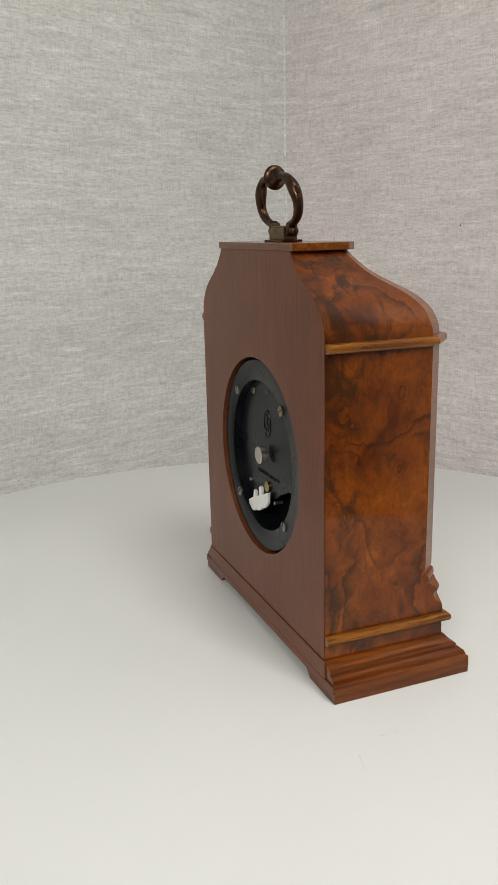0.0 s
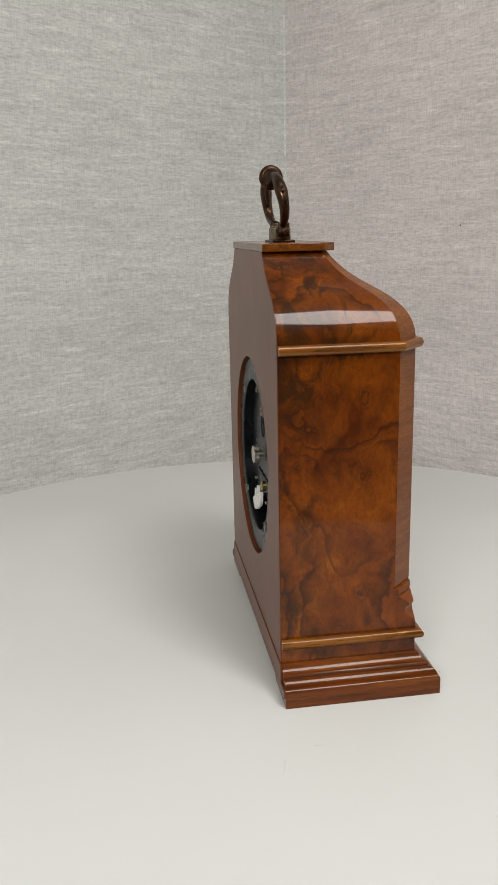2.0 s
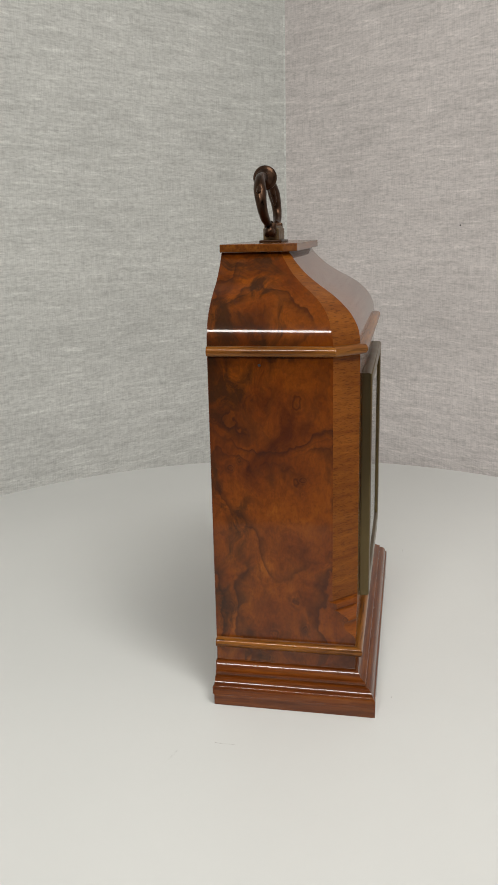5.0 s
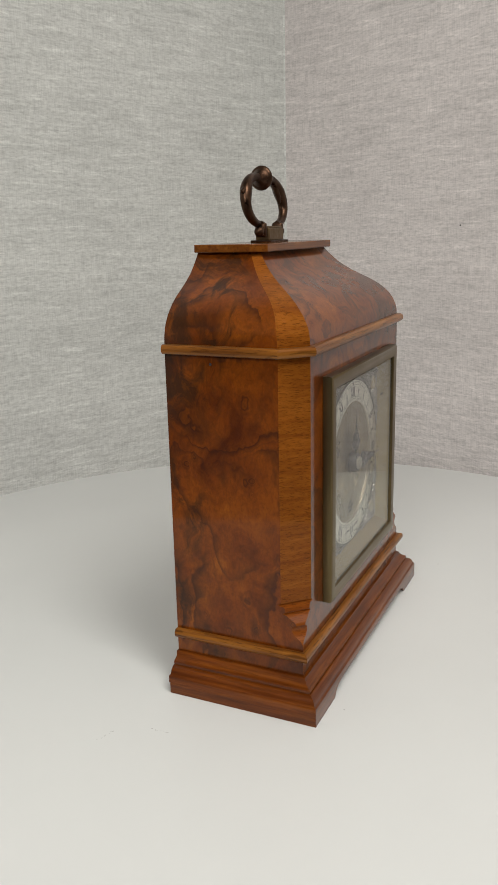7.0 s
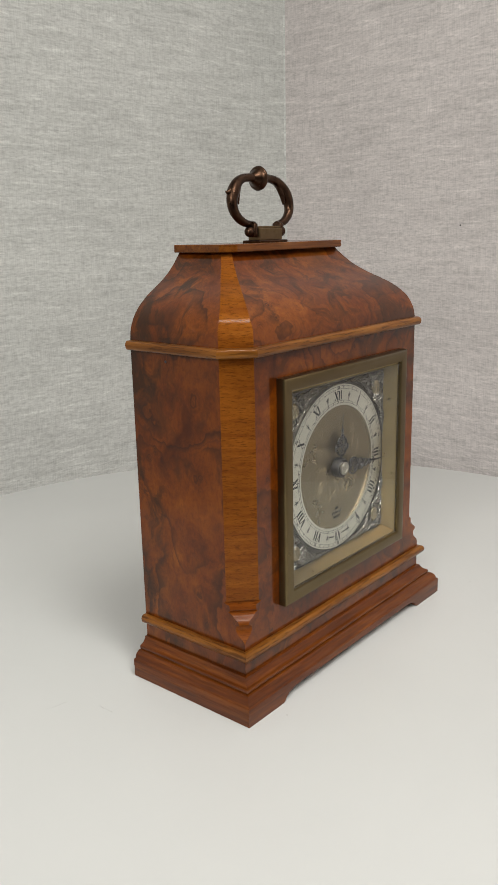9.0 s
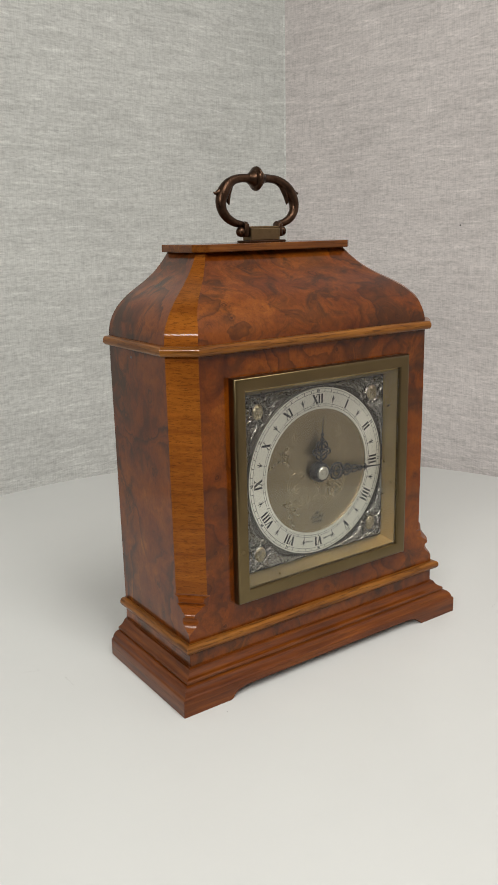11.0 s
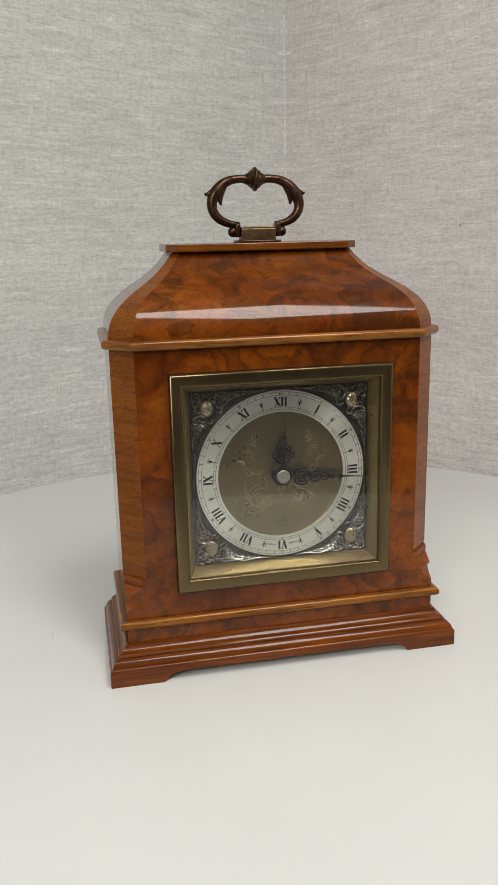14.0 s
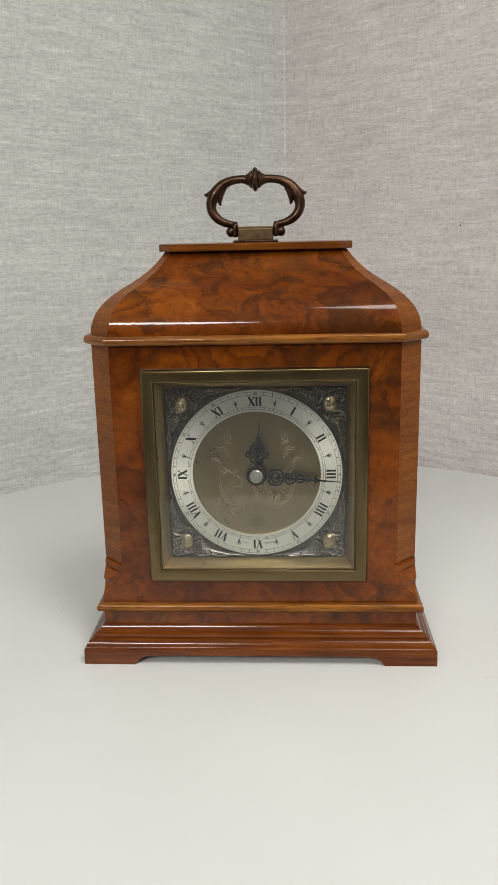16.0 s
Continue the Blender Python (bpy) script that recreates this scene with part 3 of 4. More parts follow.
def numeral(text, hour):
    bm = bmesh.new()
    angle = math.pi / 6 * hour
    x = -sum(GLYPH[c] for c in text) / 2
    for c in text:
        w = GLYPH[c]
        m = x + w / 2
        if c == "I":
            stroke(bm, angle, (m, R_IN), (m, R_OUT), 0.0010)
            ends = (m,)
        elif c == "V":
            stroke(bm, angle, (m - 0.0010, R_OUT), (m + 0.0001, R_IN), 0.0011)
            stroke(bm, angle, (m + 0.0012, R_OUT), (m, R_IN), 0.0004)
            ends = (m - 0.0010, m + 0.0012)
        else:
            stroke(bm, angle, (m - 0.0012, R_OUT), (m + 0.0012, R_IN), 0.0011)
            stroke(bm, angle, (m + 0.0012, R_OUT), (m - 0.0012, R_IN), 0.0004)
            ends = (m - 0.0012, m + 0.0012)
        for e in ends:
            stroke(bm, angle, (e - 0.00068, R_OUT), (e + 0.00068, R_OUT), 0.0003)
        for e in ends if c != "V" else ():
            stroke(bm, angle, (e - 0.00068, R_IN), (e + 0.00068, R_IN), 0.0003)
        x += w
    part("numeral", bm, INK, ring)


for hour, text in enumerate(("XII", "I", "II", "III", "IIII", "V", "VI", "VII", "VIII", "IX", "X", "XI")):
    numeral(text, hour)

# minute and quarter tracks
bm = bmesh.new()
y = RING_Y - 0.00005
for r in (0.0429, 0.0413, 0.0352, 0.0341):
    ring_solid(bm, r - 0.00008, r + 0.00008, y, y + 0.0002, 120)
for i in range(60):
    a = 2 * math.pi * i / 60
    if i % 5:
        stroke(bm, a, (0, 0.0413), (0, 0.0429), 0.00026)
for i in range(48):
    a = 2 * math.pi * i / 48
    stroke(bm, a, (0, 0.0341), (0, 0.0352), 0.00022)
tagged(part("minute_track", bm, INK, ring), kind="stuff")


def half_hour_mark(angle):
    bm = bmesh.new()
    stroke(bm, angle, (0, 0.0352), (0, 0.0372), 0.0002, width2=0.0003)
    stroke(bm, angle, (0, 0.0372), (0, 0.0386), 0.0003, width2=0.0007)
    stroke(bm, angle, (0, 0.0386), (0, 0.0399), 0.0007, width2=0.0001)
    for s in (-1, 1):
        stroke(bm, angle, (s * 0.0001, 0.0375), (s * 0.0009, 0.0384), 0.0003)
        stroke(bm, angle, (s * 0.0009, 0.0384), (s * 0.0012, 0.0392), 0.0004, width2=0.0001)
        stroke(bm, angle, (s * 0.0001, 0.0372), (s * 0.0007, 0.0367), 0.00025, width2=0.0001)
    stroke(bm, angle, (-0.0006, 0.0374), (0.0006, 0.0374), 0.00025)
    part("half_hour_mark", bm, INK, ring)


for i in range(12):
    half_hour_mark(math.pi / 6 * (i + 0.5))


def words(name, text, size, place, turn, material, parent, thick=0.00008, flip=False):
    """Lettering as a mesh, standing on the dial or the back."""
    cu = bpy.data.curves.new(name, "FONT")
    cu.body, cu.size, cu.align_x, cu.align_y, cu.extrude = text, size, "CENTER", "CENTER", thick
    tmp = bpy.data.objects.new(name, cu)
    scene.collection.objects.link(tmp)
    me = bpy.data.meshes.new_from_object(tmp)
    bpy.data.objects.remove(tmp)
    me.materials.clear()
    me.materials.append(material)
    ob = new(name, me)
    ob.parent = parent
    ob.matrix_local = Matrix.Translation(place) @ Matrix.Rotation(radians(180 if flip else 0), 4, "Z") @ Matrix.Rotation(radians(90), 4, "X") @ Matrix.Rotation(turn, 4, "Z")
    return ob


for i in range(12):
    a = math.pi / 6 * i
    label = str(5 * i if i else 60)
    turn = -a if i in (0, 1, 2, 10, 11, 3, 9) else math.pi - a
    words("minute_number", label, 0.0019, on_dial(a, 0.0421, 0, RING_Y - 0.0001), turn, INK, ring)
for text, deg in (("MADE IN", 189.6), ("ENGLAND", 170.4)):
    a = radians(deg)
    words("lettering", text, 0.0012, on_dial(a, 0.0376, 0, RING_Y - 0.0001), math.pi - a, INK, ring)
CEN_Y = DIAL_Y - 0.0006
words("lettering", "AN", 0.0020, here(0, CEN_Y, CZ - 0.0226), 0, INK, centre, 0.00016)
words("lettering", "CLOCK", 0.0020, here(0, CEN_Y, CZ - 0.0274), 0, INK, centre, 0.00016)
bm = bmesh.new()
line = smooth_line([here(-0.0042 + 0.0012 * i, CEN_Y, CZ - 0.0250 + (0.0009 if i % 2 else -0.0007)) for i in range(8)], 4)
tube(bm, line, 0.00022, 6)
part("signature_bar", bm, INK, centre)

# engraved scrolls, mirrored about the middle
SCROLLS = [
    [(-138, 236), (-128, 208), (-133, 184), (-156, 175), (-160, 196), (-138, 236)],
    [(-142, 222), (-146, 200), (-140, 182)],
    [(-168, 172), (-150, 168), (-132, 160), (-128, 172)],
    [(-206, 132), (-165, 142), (-128, 109)],
    [(-196, 124), (-164, 128), (-140, 108)],
    [(-165, 109), (-150, 104), (-133, 88)],
    [(-160, 96), (-146, 92), (-136, 78)],
    [(-239, 80), (-204, 84), (-183, 61)],
    [(-222, 74), (-200, 70), (-186, 52), (-196, 46)],
    [(-197, 50), (-188, 26), (-165, 8), (-140, 20), (-150, 36)],
    [(-183, 41), (-156, 28), (-160, 6), (-176, -2)],
    [(-82, 24), (-110, 6), (-140, 14), (-165, 34)],
    [(-118, 40), (-112, 20), (-124, 4)],
    [(-98, 36), (-104, 18), (-118, 8)],
    [(-186, -12), (-194, -50), (-186, -93), (-158, -144), (-115, -162)],
    [(-176, -30), (-182, -64), (-172, -96), (-150, -128)],
    [(-134, -2), (-92, -14), (-74, -40), (-82, -66), (-110, -63), (-104, -46)],
    [(-170, -84), (-144, -53), (-105, -43)],
    [(-165, -104), (-136, -74), (-102, -66)],
    [(-158, -120), (-130, -92), (-106, -86)],
    [(-120, -104), (-98, -124), (-85, -162), (-106, -146), (-120, -104)],
    [(-108, -118), (-98, -140), (-88, -158)],
    [(-80, -108), (-58, -102), (-60, -144), (-80, -152), (-80, -108)],
    [(-72, -112), (-68, -134), (-76, -148)],
    [(-144, -202), (-128, -164), (-86, -176), (-142, -202)],
    [(-66, -196), (-60, -164), (-48, -148), (-72, -172), (-66, -196)],
    [(-60, -146), (-30, -138), (-4, -120)],
    [(-2, -52), (-22, -62), (-20, -80), (-2, -116)],
    [(-2, -62), (-12, -72), (-2, -96)],
    [(-2, -118), (-16, -136), (-22, -156), (-8, -150), (-2, -126)],
    [(-2, -104), (-8, -112), (-2, -120)],
]
SCROLLS = [[(x * 1e-4, z * 1e-4) for x, z in pts] for pts in SCROLLS]
for k, pts in enumerate(SCROLLS):
    for s in (-1, 1):
        bm = bmesh.new()
        line = smooth_line([here(s * -x, CEN_Y + 0.00012, CZ + z) for x, z in pts], 6)
        n = len(line)
        tube(bm, line, [0.00005 + 0.00009 * math.sin(math.pi * i / (n - 1)) for i in range(n)], 5)
        part("engraved_scroll", bm, ENGRAVE, centre)


# spandrels: cast scrollwork round a domed boss
def spandrel(sx, sz):
    bm = bmesh.new()
    y = DIAL_Y - 0.0008

    def at(u, v):
        return here(sx * (0.0458 - u), y, CZ + sz * (0.0455 - v))

    for flipped in (False, True):
        def put(pts, r):
            line = smooth_line([at(*(p[::-1] if flipped else p)) for p in pts], 4)
            n = len(line)
            tube(bm, line, [r * (0.5 + 0.85 * math.sin(math.pi * (i + 0.6) / n)) for i in range(n)], 8, flat=1.9)

        # one wing: feathers that lie along the ring, a scaled shoulder and a curl at its root
        for i in range(6):
            u0, u1 = 0.0172 - 0.0003 * i, 0.0385 - 0.0034 * i
            line = []
            for j in range(6):
                u = u0 + (u1 - u0) * j / 5
                low = 0.0455 - math.sqrt(max(0.0448 ** 2 - (0.0458 - u) ** 2, 0.0))
                v = 0.0014 + 0.0013 * i * (1 - j / 7) + 0.0004 * math.sin(2.2 * j + i)
                line.append((u, max(0.0005, min(v, low - 0.0003))))
            put(line, 0.00043)
        for i in range(4):
            for j in range(3):
                u, v = 0.0138 + 0.0016 * j + 0.0002 * i, 0.0018 + 0.0015 * i
                put([(u, v), (u + 0.0010, v + 0.0003), (u + 0.0010, v + 0.0012), (u, v + 0.0013)], 0.00026)
        put([(0.0178, 0.0078), (0.0150, 0.0088), (0.0128, 0.0070), (0.0126, 0.0036), (0.0146, 0.0014), (0.0176, 0.0010)], 0.00046)
        put([(0.0124, 0.0100), (0.0150, 0.0112), (0.0164, 0.0096), (0.0150, 0.0086)], 0.00042)
        put([(0.0122, 0.0062), (0.0104, 0.0046), (0.0112, 0.0030), (0.0126, 0.0036)], 0.00036)
        put([(0.0018, 0.0012), (0.0012, 0.0040), (0.0032, 0.0050), (0.0034, 0.0028)], 0.00036)
        put([(0.0015, 0.0060), (0.0030, 0.0085), (0.0016, 0.0105)], 0.0004)
        put([(0.0036, 0.0060), (0.0050, 0.0046), (0.0064, 0.0056), (0.0052, 0.0066)], 0.00036)
        put([(0.0052, 0.0024), (0.0068, 0.0016), (0.0078, 0.0030), (0.0064, 0.0036)], 0.00036)
    ob = part("spandrel", bm, RELIEF, dial, "silvered cast scrollwork corner ornament", smooth=True)
    bm = bmesh.new()
    bmesh.ops.create_uvsphere(bm, u_segments=28, v_segments=18, radius=1.0)
    mid = at(0.0086, 0.0090)
    for v in bm.verts:
        lump = 1.0 + 0.55 * noise.noise(v.co * 3.1 + Vector((sx, sz, 0.5)))
        v.co = mid + Vector((v.co.x * 0.0033, v.co.y * 0.0016 * lump, v.co.z * 0.0040))
    part("boss", bm, BOSS, ob, "brass domed boss", smooth=True)
    bm = bmesh.new()
    for i in range(9):
        a = math.pi * i / 8 + math.atan2(sz, sx) - math.pi / 2
        p = mid + Vector((0.0036 * math.cos(a), 0.0001, 0.0042 * math.sin(a)))
        q = mid + Vector((0.0052 * math.cos(a + 0.25), 0.0002, 0.0057 * math.sin(a + 0.25)))
        tube(bm, smooth_line([p, p.lerp(q, 0.5), q], 3), 0.00038, 6)
    part("boss_leaves", bm, RELIEF, ob, smooth=True)


for sx in (-1, 1):
    for sz in (-1, 1):
        spandrel(sx, sz)


# pierced black steel pointers
def hand(name, angle, y, shapes):
    bm = bmesh.new()
    for kind, data in shapes:
        if kind == "bar":
            (p, q, w, w2) = data
            stroke(bm, angle, p, q, w, y, w2)
        else:
            pts, r = data
            for s in (-1, 1):
                tube(bm, smooth_line([on_dial(angle, v, s * u, y) for u, v in pts], 5), r, 6)
    part(name, bm, INK, clock, "blackened pierced steel hand")


hand("hour_hand", radians(4.0), DIAL_Y - 0.0032, [
    ("bar", ((0, 0.003), (0, 0.0105), 0.0018, 0.0014)),
    ("bar", ((0, 0.0105), (0, 0.0190), 0.0012, 0.0008)),
    ("bar", ((0, 0.0190), (0, 0.0288), 0.0007, 0.0002)),
    ("loop", ([(0.0008, 0.0066), (0.0030, 0.0076), (0.0034, 0.0090), (0.0056, 0.0100), (0.0052, 0.0120), (0.0034, 0.0122), (0.0036, 0.0144), (0.0022, 0.0160), (0.0006, 0.0152)], 0.0005)),
    ("loop", ([(0.0006, 0.0086), (0.0024, 0.0098), (0.0040, 0.0108), (0.0024, 0.0114), (0.0008, 0.0108)], 0.00045)),
    ("loop", ([(0.0004, 0.0112), (0.0020, 0.0124), (0.0020, 0.0142), (0.0006, 0.0146)], 0.00042)),
    ("loop", ([(0.0003, 0.0164), (0.0011, 0.0172), (0.0003, 0.0180)], 0.0004)),
    ("loop", ([(0.0003, 0.0190), (0.0009, 0.0197), (0.0003, 0.0204)], 0.00036)),
    ("bar", ((-0.0022, 0.0122), (0.0022, 0.0122), 0.0007, 0.0007)),
])
hand("minute_hand", radians(94.5), DIAL_Y - 0.0044, [
    ("bar", ((0, 0.003), (0, 0.0085), 0.0028, 0.0016)),
    ("bar", ((0, 0.0085), (0, 0.0300), 0.0008, 0.0010)),
    ("bar", ((0, 0.0300), (0, 0.0427), 0.0010, 0.0003)),
    ("loop", ([(0.0008, 0.0062), (0.0030, 0.0068), (0.0042, 0.0094), (0.0036, 0.0122), (0.0014, 0.0138), (0.0004, 0.0146)], 0.00058)),
    ("loop", ([(0.0006, 0.0078), (0.0024, 0.0088), (0.0026, 0.0108), (0.0010, 0.0120), (0.0008, 0.0102)], 0.00045)),
    ("loop", ([(0.0004, 0.0146), (0.0024, 0.0156), (0.0027, 0.0178), (0.0012, 0.0198), (0.0003, 0.0204)], 0.00055)),
    ("loop", ([(0.0003, 0.0162), (0.0013, 0.0172), (0.0003, 0.0186)], 0.0004)),
    ("loop", ([(0.0003, 0.0204), (0.0018, 0.0214), (0.0014, 0.0234), (0.0003, 0.0246)], 0.0005)),
    ("loop", ([(0.0002, 0.0250), (0.0013, 0.0262), (0.0002, 0.0280)], 0.00045)),
    ("bar", ((-0.0020, 0.0296), (0.0, 0.0314), 0.0006, 0.0006)),
    ("bar", ((0.0020, 0.0296), (0.0, 0.0314), 0.0006, 0.0006)),
    ("bar", ((0, 0.0294), (0, 0.0334), 0.0022, 0.0004)),
])
part("hand_collar", lathe(bmesh.new(), [(0.0052, DIAL_Y - 0.0006), (0.0052, DIAL_Y - 0.0040), (0.0046, DIAL_Y - 0.0048), (0.0, DIAL_Y - 0.0048)], here(0, 0, CZ), "y", 32), INK, clock, smooth=True)
NUT = DIAL_Y - 0.0048
part("hand_nut", lathe(bmesh.new(), [(0.0034, NUT), (0.0034, NUT - 0.0009), (0.0030, NUT - 0.0013), (0.0021, NUT - 0.0013), (0.0019, NUT - 0.0008), (0.0011, NUT - 0.0008), (0.0010, NUT - 0.0013), (0.0, NUT - 0.0014)], here(0, 0, CZ), "y", 32), STEEL, clock, "bright steel nut", smooth=30)

# ---- carrying handle ----
HY = 0.0150
handle = part("handle_mount", box(bmesh.new(), *(v for pair in zip(here(-0.0117, HY - 0.0058, 0.2140), here(0.0117, HY + 0.0058, 0.2152)) for v in pair), 0.0004), BRONZE, clock, "dark bronze handle mount")
bm = bmesh.new()
p, q = here(-0.0092, HY - 0.0040, 0.2150), here(0.0092, HY + 0.0040, 0.2212)
box(bm, p.x, q.x, p.y, q.y, p.z, q.z, 0.0005)
p, q = here(-0.0094, HY - 0.0030, 0.2210), here(0.0094, HY + 0.0030, 0.2222)
box(bm, p.x, q.x, p.y, q.y, p.z, q.z, 0.0004)
part("mount_block", bm, MOUNT, handle)
LEAN = 0.10
half = [(0.0, 0.2460), (-0.0040, 0.2459), (-0.0080, 0.2462), (-0.0136, 0.2453), (-0.0180, 0.2428), (-0.0212, 0.2390), (-0.0232, 0.2345), (-0.0228, 0.2300), (-0.0200, 0.2263), (-0.0158, 0.2240), (-0.0118, 0.2232)]
rad = [0.0030, 0.0024, 0.0021, 0.0023, 0.0028, 0.0032, 0.0028, 0.0025, 0.0023, 0.0020, 0.0017]


def bail_point(x, z):
    return here(x, HY + 0.0002 + (z - 0.2195) * LEAN * 1.5, z)


for s in (-1, 1):
    bm = bmesh.new()
    line = smooth_line([bail_point(-s * x, z) for x, z in half], 6)
    rr = smooth_line([(r, 0, 0) for r in rad], 6)
    tube(bm, line, [max(0.001, r.x) for r in rr], 14)
    # curling leaf at the shoulder, inner spur and the knuckle at the hinge
    tube(bm, smooth_line([bail_point(s * x, z) for x, z in ((0.0140, 0.2448), (0.0190, 0.2424), (0.0228, 0.2398), (0.0256, 0.2386), (0.0270, 0.2392))], 5), [0.0021 * (1 - 0.9 * (i / 20) ** 2) for i in range(21)], 10)
    tube(bm, smooth_line([bail_point(s * x, z) for x, z in ((0.0165, 0.2425), (0.0182, 0.2385), (0.0188, 0.2350), (0.0183, 0.2330))], 5), [0.0017 * (1 - 0.8 * (i / 15) ** 2) for i in range(16)], 10)
    for k in (-1, 1):
        tube(bm, smooth_line([bail_point(s * x, z) + Vector((0, k * 0.0016, 0)) for x, z in ((0.0120, 0.2465), (0.0165, 0.2448), (0.0200, 0.2418), (0.0214, 0.2385), (0.0196, 0.2392))], 5), 0.0008, 8)
    lathe(bm, [(0.0024, -0.0012), (0.0026, 0.0), (0.0024, 0.0012)], here(s * 0.0107, HY, 0.2222), "x", 16)
    part("bail_arm", bm, BRONZE, handle, smooth=60)
    bm = bmesh.new()
    p, q = here(s * 0.0107 - 0.0014, HY - 0.0030, 0.2168), here(s * 0.0107 + 0.0014, HY + 0.0030, 0.2238)
    box(bm, p.x, q.x, p.y, q.y, p.z, q.z, 0.0009)
    part("hinge_knuckle", bm, BRONZE, handle, smooth=50)
    bm = bmesh.new()
    bmesh.ops.create_uvsphere(bm, u_segments=16, v_segments=10, radius=0.0026)
    bmesh.ops.translate(bm, verts=bm.verts, vec=here(s * 0.0131, HY, 0.2195))
    part("pivot_ball", bm, BRONZE, handle, smooth=True)
knob_at = bail_point(0, 0.2460)
part("knob", lathe(bmesh.new(), [(0.0024, -0.0052), (0.0032, -0.0036), (0.0042, -0.0026), (0.0045, -0.0022), (0.0043, -0.0017), (0.0052, -0.0013), (0.0060, -0.0006), (0.0062, 0.0), (0.0060, 0.0006), (0.0052, 0.0013), (0.0043, 0.0017), (0.0045, 0.0022), (0.0042, 0.0026), (0.0032, 0.0036), (0.0024, 0.0052)], knob_at, "x", 32), BRONZE, handle, "turned bronze knob", smooth=50)

# ---- movement seen at the back ----
BC = here(HOLE_C.x, 0, HOLE_C.y)
PLATE_Y = YB - 0.0016
WELL_R, FLOOR_Y = 0.0416, YB - 0.0066
movement = part("movement_cover", lathe(bmesh.new(), [(WELL_R, FLOOR_Y - 0.0100), (WELL_R, PLATE_Y - 0.0004), (WELL_R + 0.0005, PLATE_Y), (0.0525, PLATE_Y), (0.0532, PLATE_Y - 0.0006), (0.0532, FLOOR_Y - 0.0115), (0.0, FLOOR_Y - 0.0115), (0.0, FLOOR_Y - 0.0100)], BC, "y", 96), PLASTIC, clock, "black plastic movement cover", smooth=40)
# floor of the recess, cut away below
bm = bmesh.new()
rim = [(-0.0282, 0.0862), (-0.0180, 0.0818), (-0.0100, 0.0770), (-0.0020, 0.0760), (0.0080, 0.0735), (0.0176, 0.0700), (0.0240, 0.0705)]
arc = [(BC.x + AX + 0.0414 * math.cos(a), BC.z + 0.0414 * math.sin(a)) for a in (radians(-52 + 255 * i / 48) for i in range(49))]
prism(bm, [here(x, FLOOR_Y, z) for x, z in arc + rim], (0, -0.0015, 0))
floor_plate = part("recess_floor", bm, PLASTIC, movement)


def screw(x, y, z, r, turn, mat):
    bm = lathe(bmesh.new(), [(r, y - 0.0006), (r, y + 0.0004), (r * 0.85, y + 0.0008), (0.0, y + 0.0010)], here(x, 0, z), "y", 20)
    ob = part("screw", bm, mat, movement, smooth=40)
    bm = box(bmesh.new(), -r * 0.95, r * 0.95, -0.0002, 0.0002, -r * 0.14, r * 0.14)
    bmesh.ops.transform(bm, matrix=Matrix.Translation(here(x, y + 0.00092, z)) @ Matrix.Rotation(turn, 4, "Y"), verts=bm.verts)
    part("slot", bm, INK, ob)


for x, z, turn, mat in ((0.0316, 0.1316, 1.2, SCREW), (-0.0297, 0.1307, 0.4, OLD), (0.0312, 0.0704, 0.8, SCREW), (-0.0315, 0.0689, 1.4, SCREW)):
    screw(x, PLATE_Y, z, 0.0027, turn, mat)
screw(0.0187, FLOOR_Y, 0.1333, 0.0024, 0.9, OLD)

# setting knob with a knurled edge, on a stem
bm = bmesh.new()
steps = 72
rings = []
for r, y in ((0.0044, FLOOR_Y + 0.0024), (0.0049, FLOOR_Y + 0.0028), (0.0049, FLOOR_Y + 0.0056), (0.0045, FLOOR_Y + 0.0060)):
    rings.append([bm.verts.new(here((r - (0.00022 if i % 2 else 0)) * math.cos(2 * math.pi * i / steps), y, 0.1002 + (r - (0.00022 if i % 2 else 0)) * math.sin(2 * math.pi * i / steps))) for i in range(steps)])
for a, b in zip(rings, rings[1:]):
    for i in range(steps):
        bm.faces.new((a[i], a[(i + 1) % steps], b[(i + 1) % steps], b[i]))
bm.faces.new(rings[0])
bm.faces.new(rings[-1])
knob = part("setting_knob", bm, STEEL, movement, "knurled steel setting knob")
part("stem", lathe(bmesh.new(), [(0.0018, FLOOR_Y - 0.0010), (0.0018, FLOOR_Y + 0.0031)], here(0, 0, 0.1002), "y", 16), STEEL, knob, smooth=True)

# moulded oval badge, slot, pins and lettering
bm = bmesh.new()
oval = [here(0.0042 * math.cos(a), FLOOR_Y + 0.0001, 0.1173 + 0.0075 * math.sin(a)) for a in (2 * math.pi * i / 40 for i in range(41))]
tube(bm, oval, 0.0004, 6)
tube(bm, smooth_line([here(x, FLOOR_Y + 0.0001, z) for x, z in ((0.0015, 0.1222), (-0.0012, 0.1212), (0.0010, 0.1185), (-0.0016, 0.1160), (0.0000, 0.1130), (0.0018, 0.1145))], 5), 0.0005, 6)
part("moulded_badge", bm, PLASTIC, floor_plate, smooth=True)
p, q = here(-0.0030, FLOOR_Y - 0.0004, 0.1343), here(0.0030, FLOOR_Y + 0.0003, 0.1364)
part("pendulum_slot", box(bmesh.new(), p.x, q.x, p.y, q.y, p.z, q.z, 0.0003), INK, floor_plate)
words("lettering", "M A D E  I N  E N G L A N D", 0.0023, here(0.0, FLOOR_Y + 0.0002, 0.0880), 0, PLASTIC, floor_plate, 0.0003, flip=True)
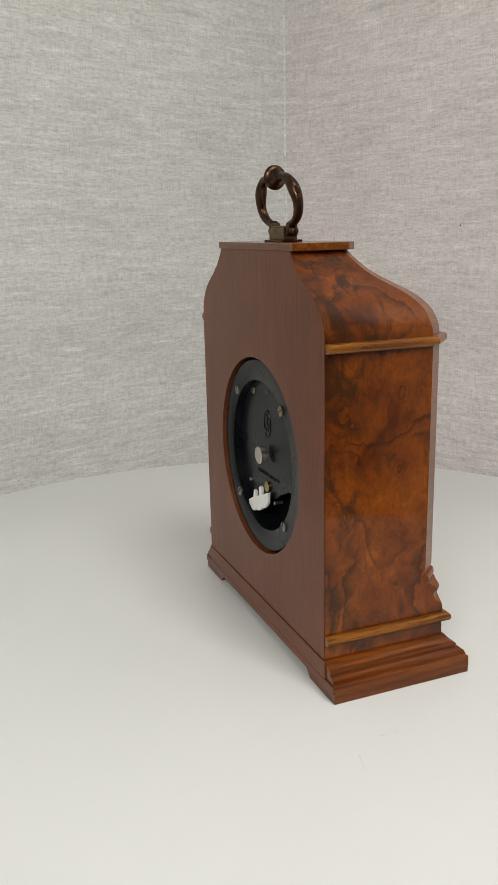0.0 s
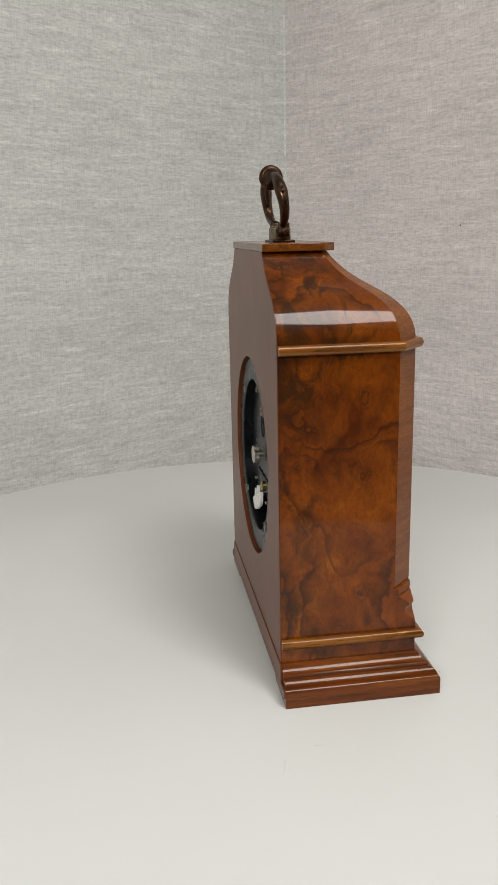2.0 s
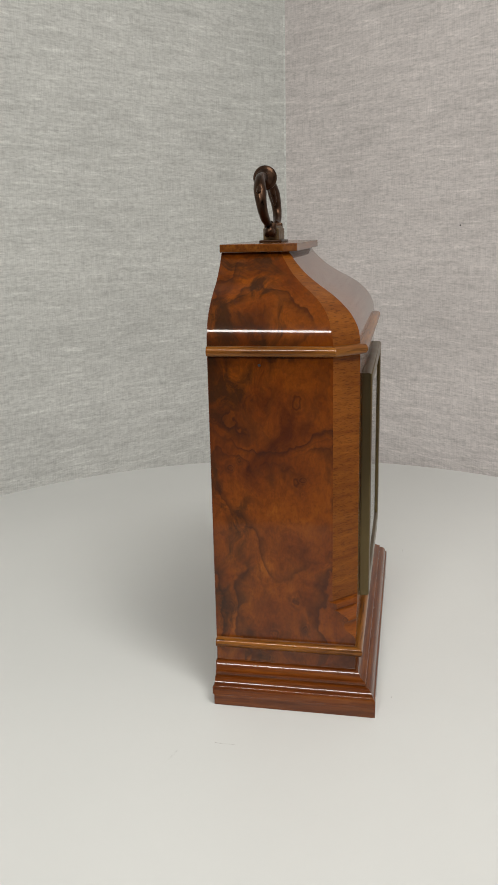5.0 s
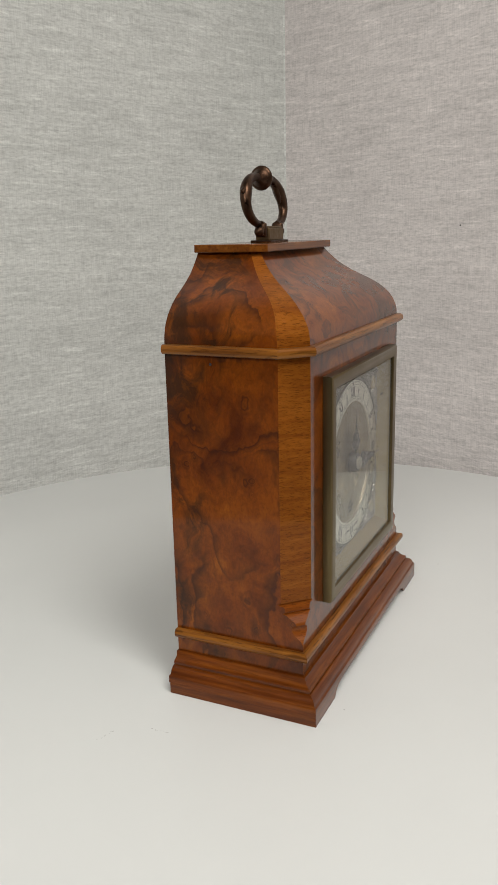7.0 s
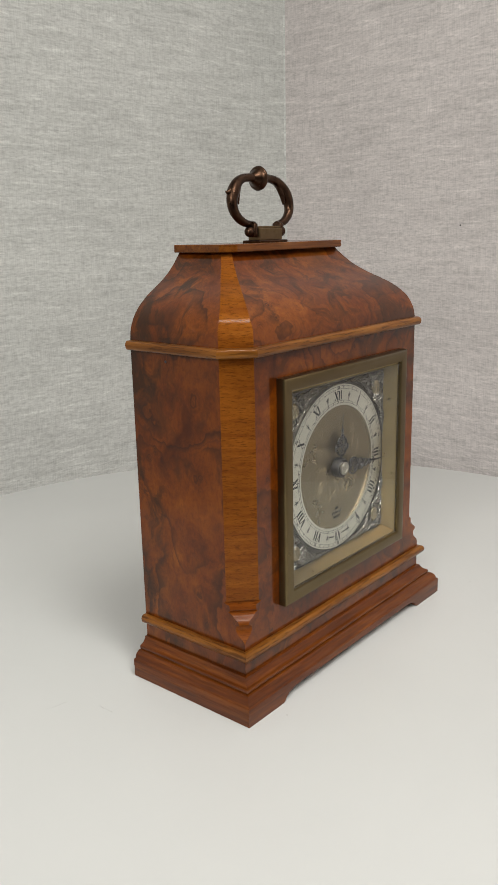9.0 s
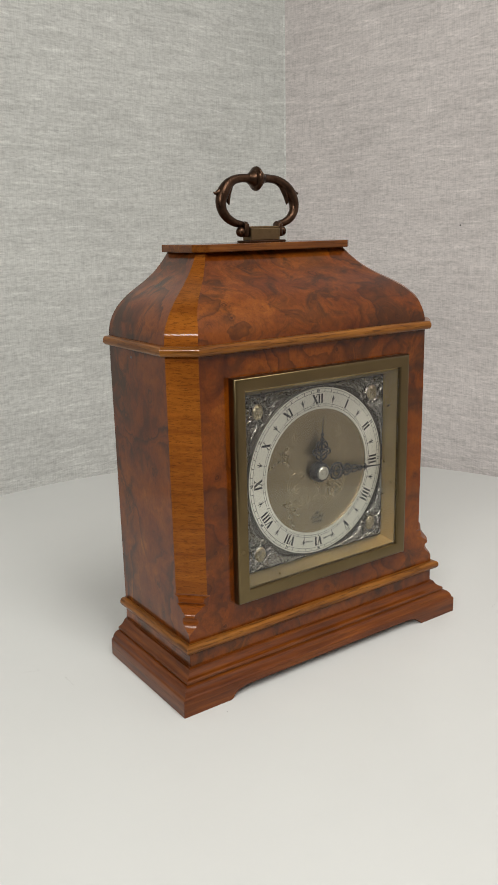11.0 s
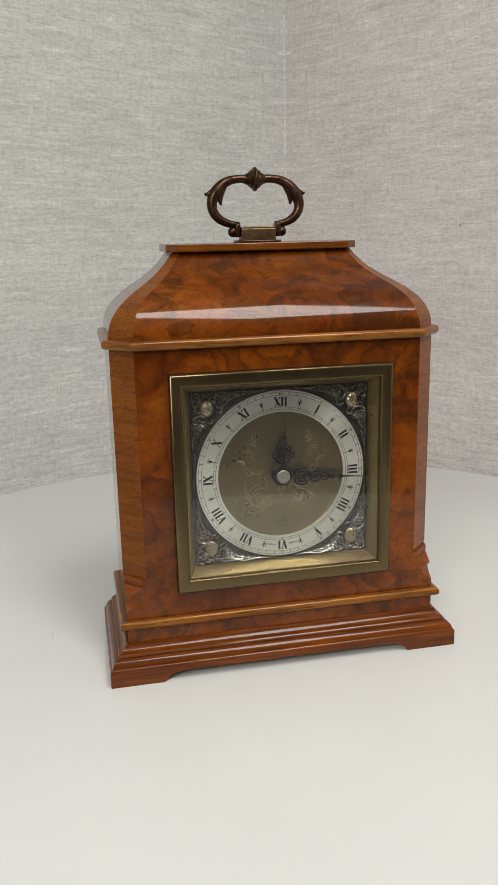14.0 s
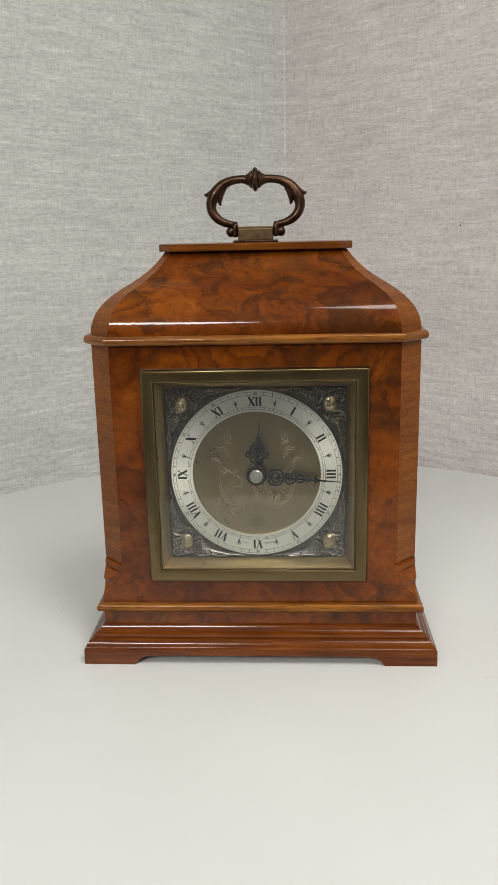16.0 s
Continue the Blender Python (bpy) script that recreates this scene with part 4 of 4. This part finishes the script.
for x, z in ((0.0250, 0.0790), (-0.0105, 0.0748)):
    part("pin", lathe(bmesh.new(), [(0.0009, FLOOR_Y - 0.0040), (0.0009, FLOOR_Y + 0.0010), (0.0, FLOOR_Y + 0.0014)], here(x, 0, z), "y", 12), STEEL, movement, smooth=True)

# three scalloped white levers over the opening
lever = [(25.2, 72.9), (24.0, 69.8), (21.8, 68.4), (18.3, 67.2), (14.4, 67.2), (12.4, 68.6), (9.0, 68.0), (5.0, 68.8), (2.8, 70.5), (-1.0, 70.6), (-5.0, 72.2), (-8.2, 75.0), (-8.8, 80.8), (-2.7, 79.4), (2.4, 78.0), (2.4, 82.3), (5.0, 83.0), (6.6, 82.0), (6.8, 77.2), (12.6, 76.0), (13.0, 79.5), (15.5, 80.0), (17.0, 75.2)]
prism_bm = prism(bmesh.new(), [here(0.008 + (x - 8) * 0.00085, FLOOR_Y + 0.0030, (z - 3.0 - 0.13 * (x - 8)) * 0.001) for x, z in lever], (0, -0.0014, 0))
arm = part("lever", prism_bm, WHITE_PLASTIC, movement, "white nylon adjusting levers")
bm = bmesh.new()
for x, z in ((0.0036, 0.0682), (0.0117, 0.0652)):
    p, q = here(x - 0.0003, FLOOR_Y + 0.0024, z), here(x + 0.0003, FLOOR_Y + 0.0034, z + 0.0066)
    box(bm, p.x, q.x, p.y, q.y, p.z, q.z)
part("rib", bm, WHITE_PLASTIC, arm)
bm = lathe(bmesh.new(), [(0.0030, FLOOR_Y - 0.0030), (0.0030, FLOOR_Y + 0.0014), (0.0022, FLOOR_Y + 0.0018), (0.0, FLOOR_Y + 0.0018)], here(-0.0006, 0, 0.0816), "y", 20)
part("brass_stud", bm, GOLD, movement, smooth=40)

# ---- what moves: table top and clock turn together ----
TURN = [(0.0, 113.46), (1.0, 106.77), (2.0, 100.30), (3.0, 93.88), (4.0, 87.38), (5.0, 80.72), (6.0, 73.85), (7.0, 66.76), (8.0, 59.46), (9.0, 51.99), (10.0, 44.40), (11.0, 36.73), (12.0, 29.03), (13.0, 21.35), (14.0, 13.71), (15.0, 6.14), (16.0, -1.39)]


def motions():
    for thing in (table, clock):
        walk(thing, [(t, pose(0, 0, 0, 0, 0, a)) for t, a in TURN])


motions()
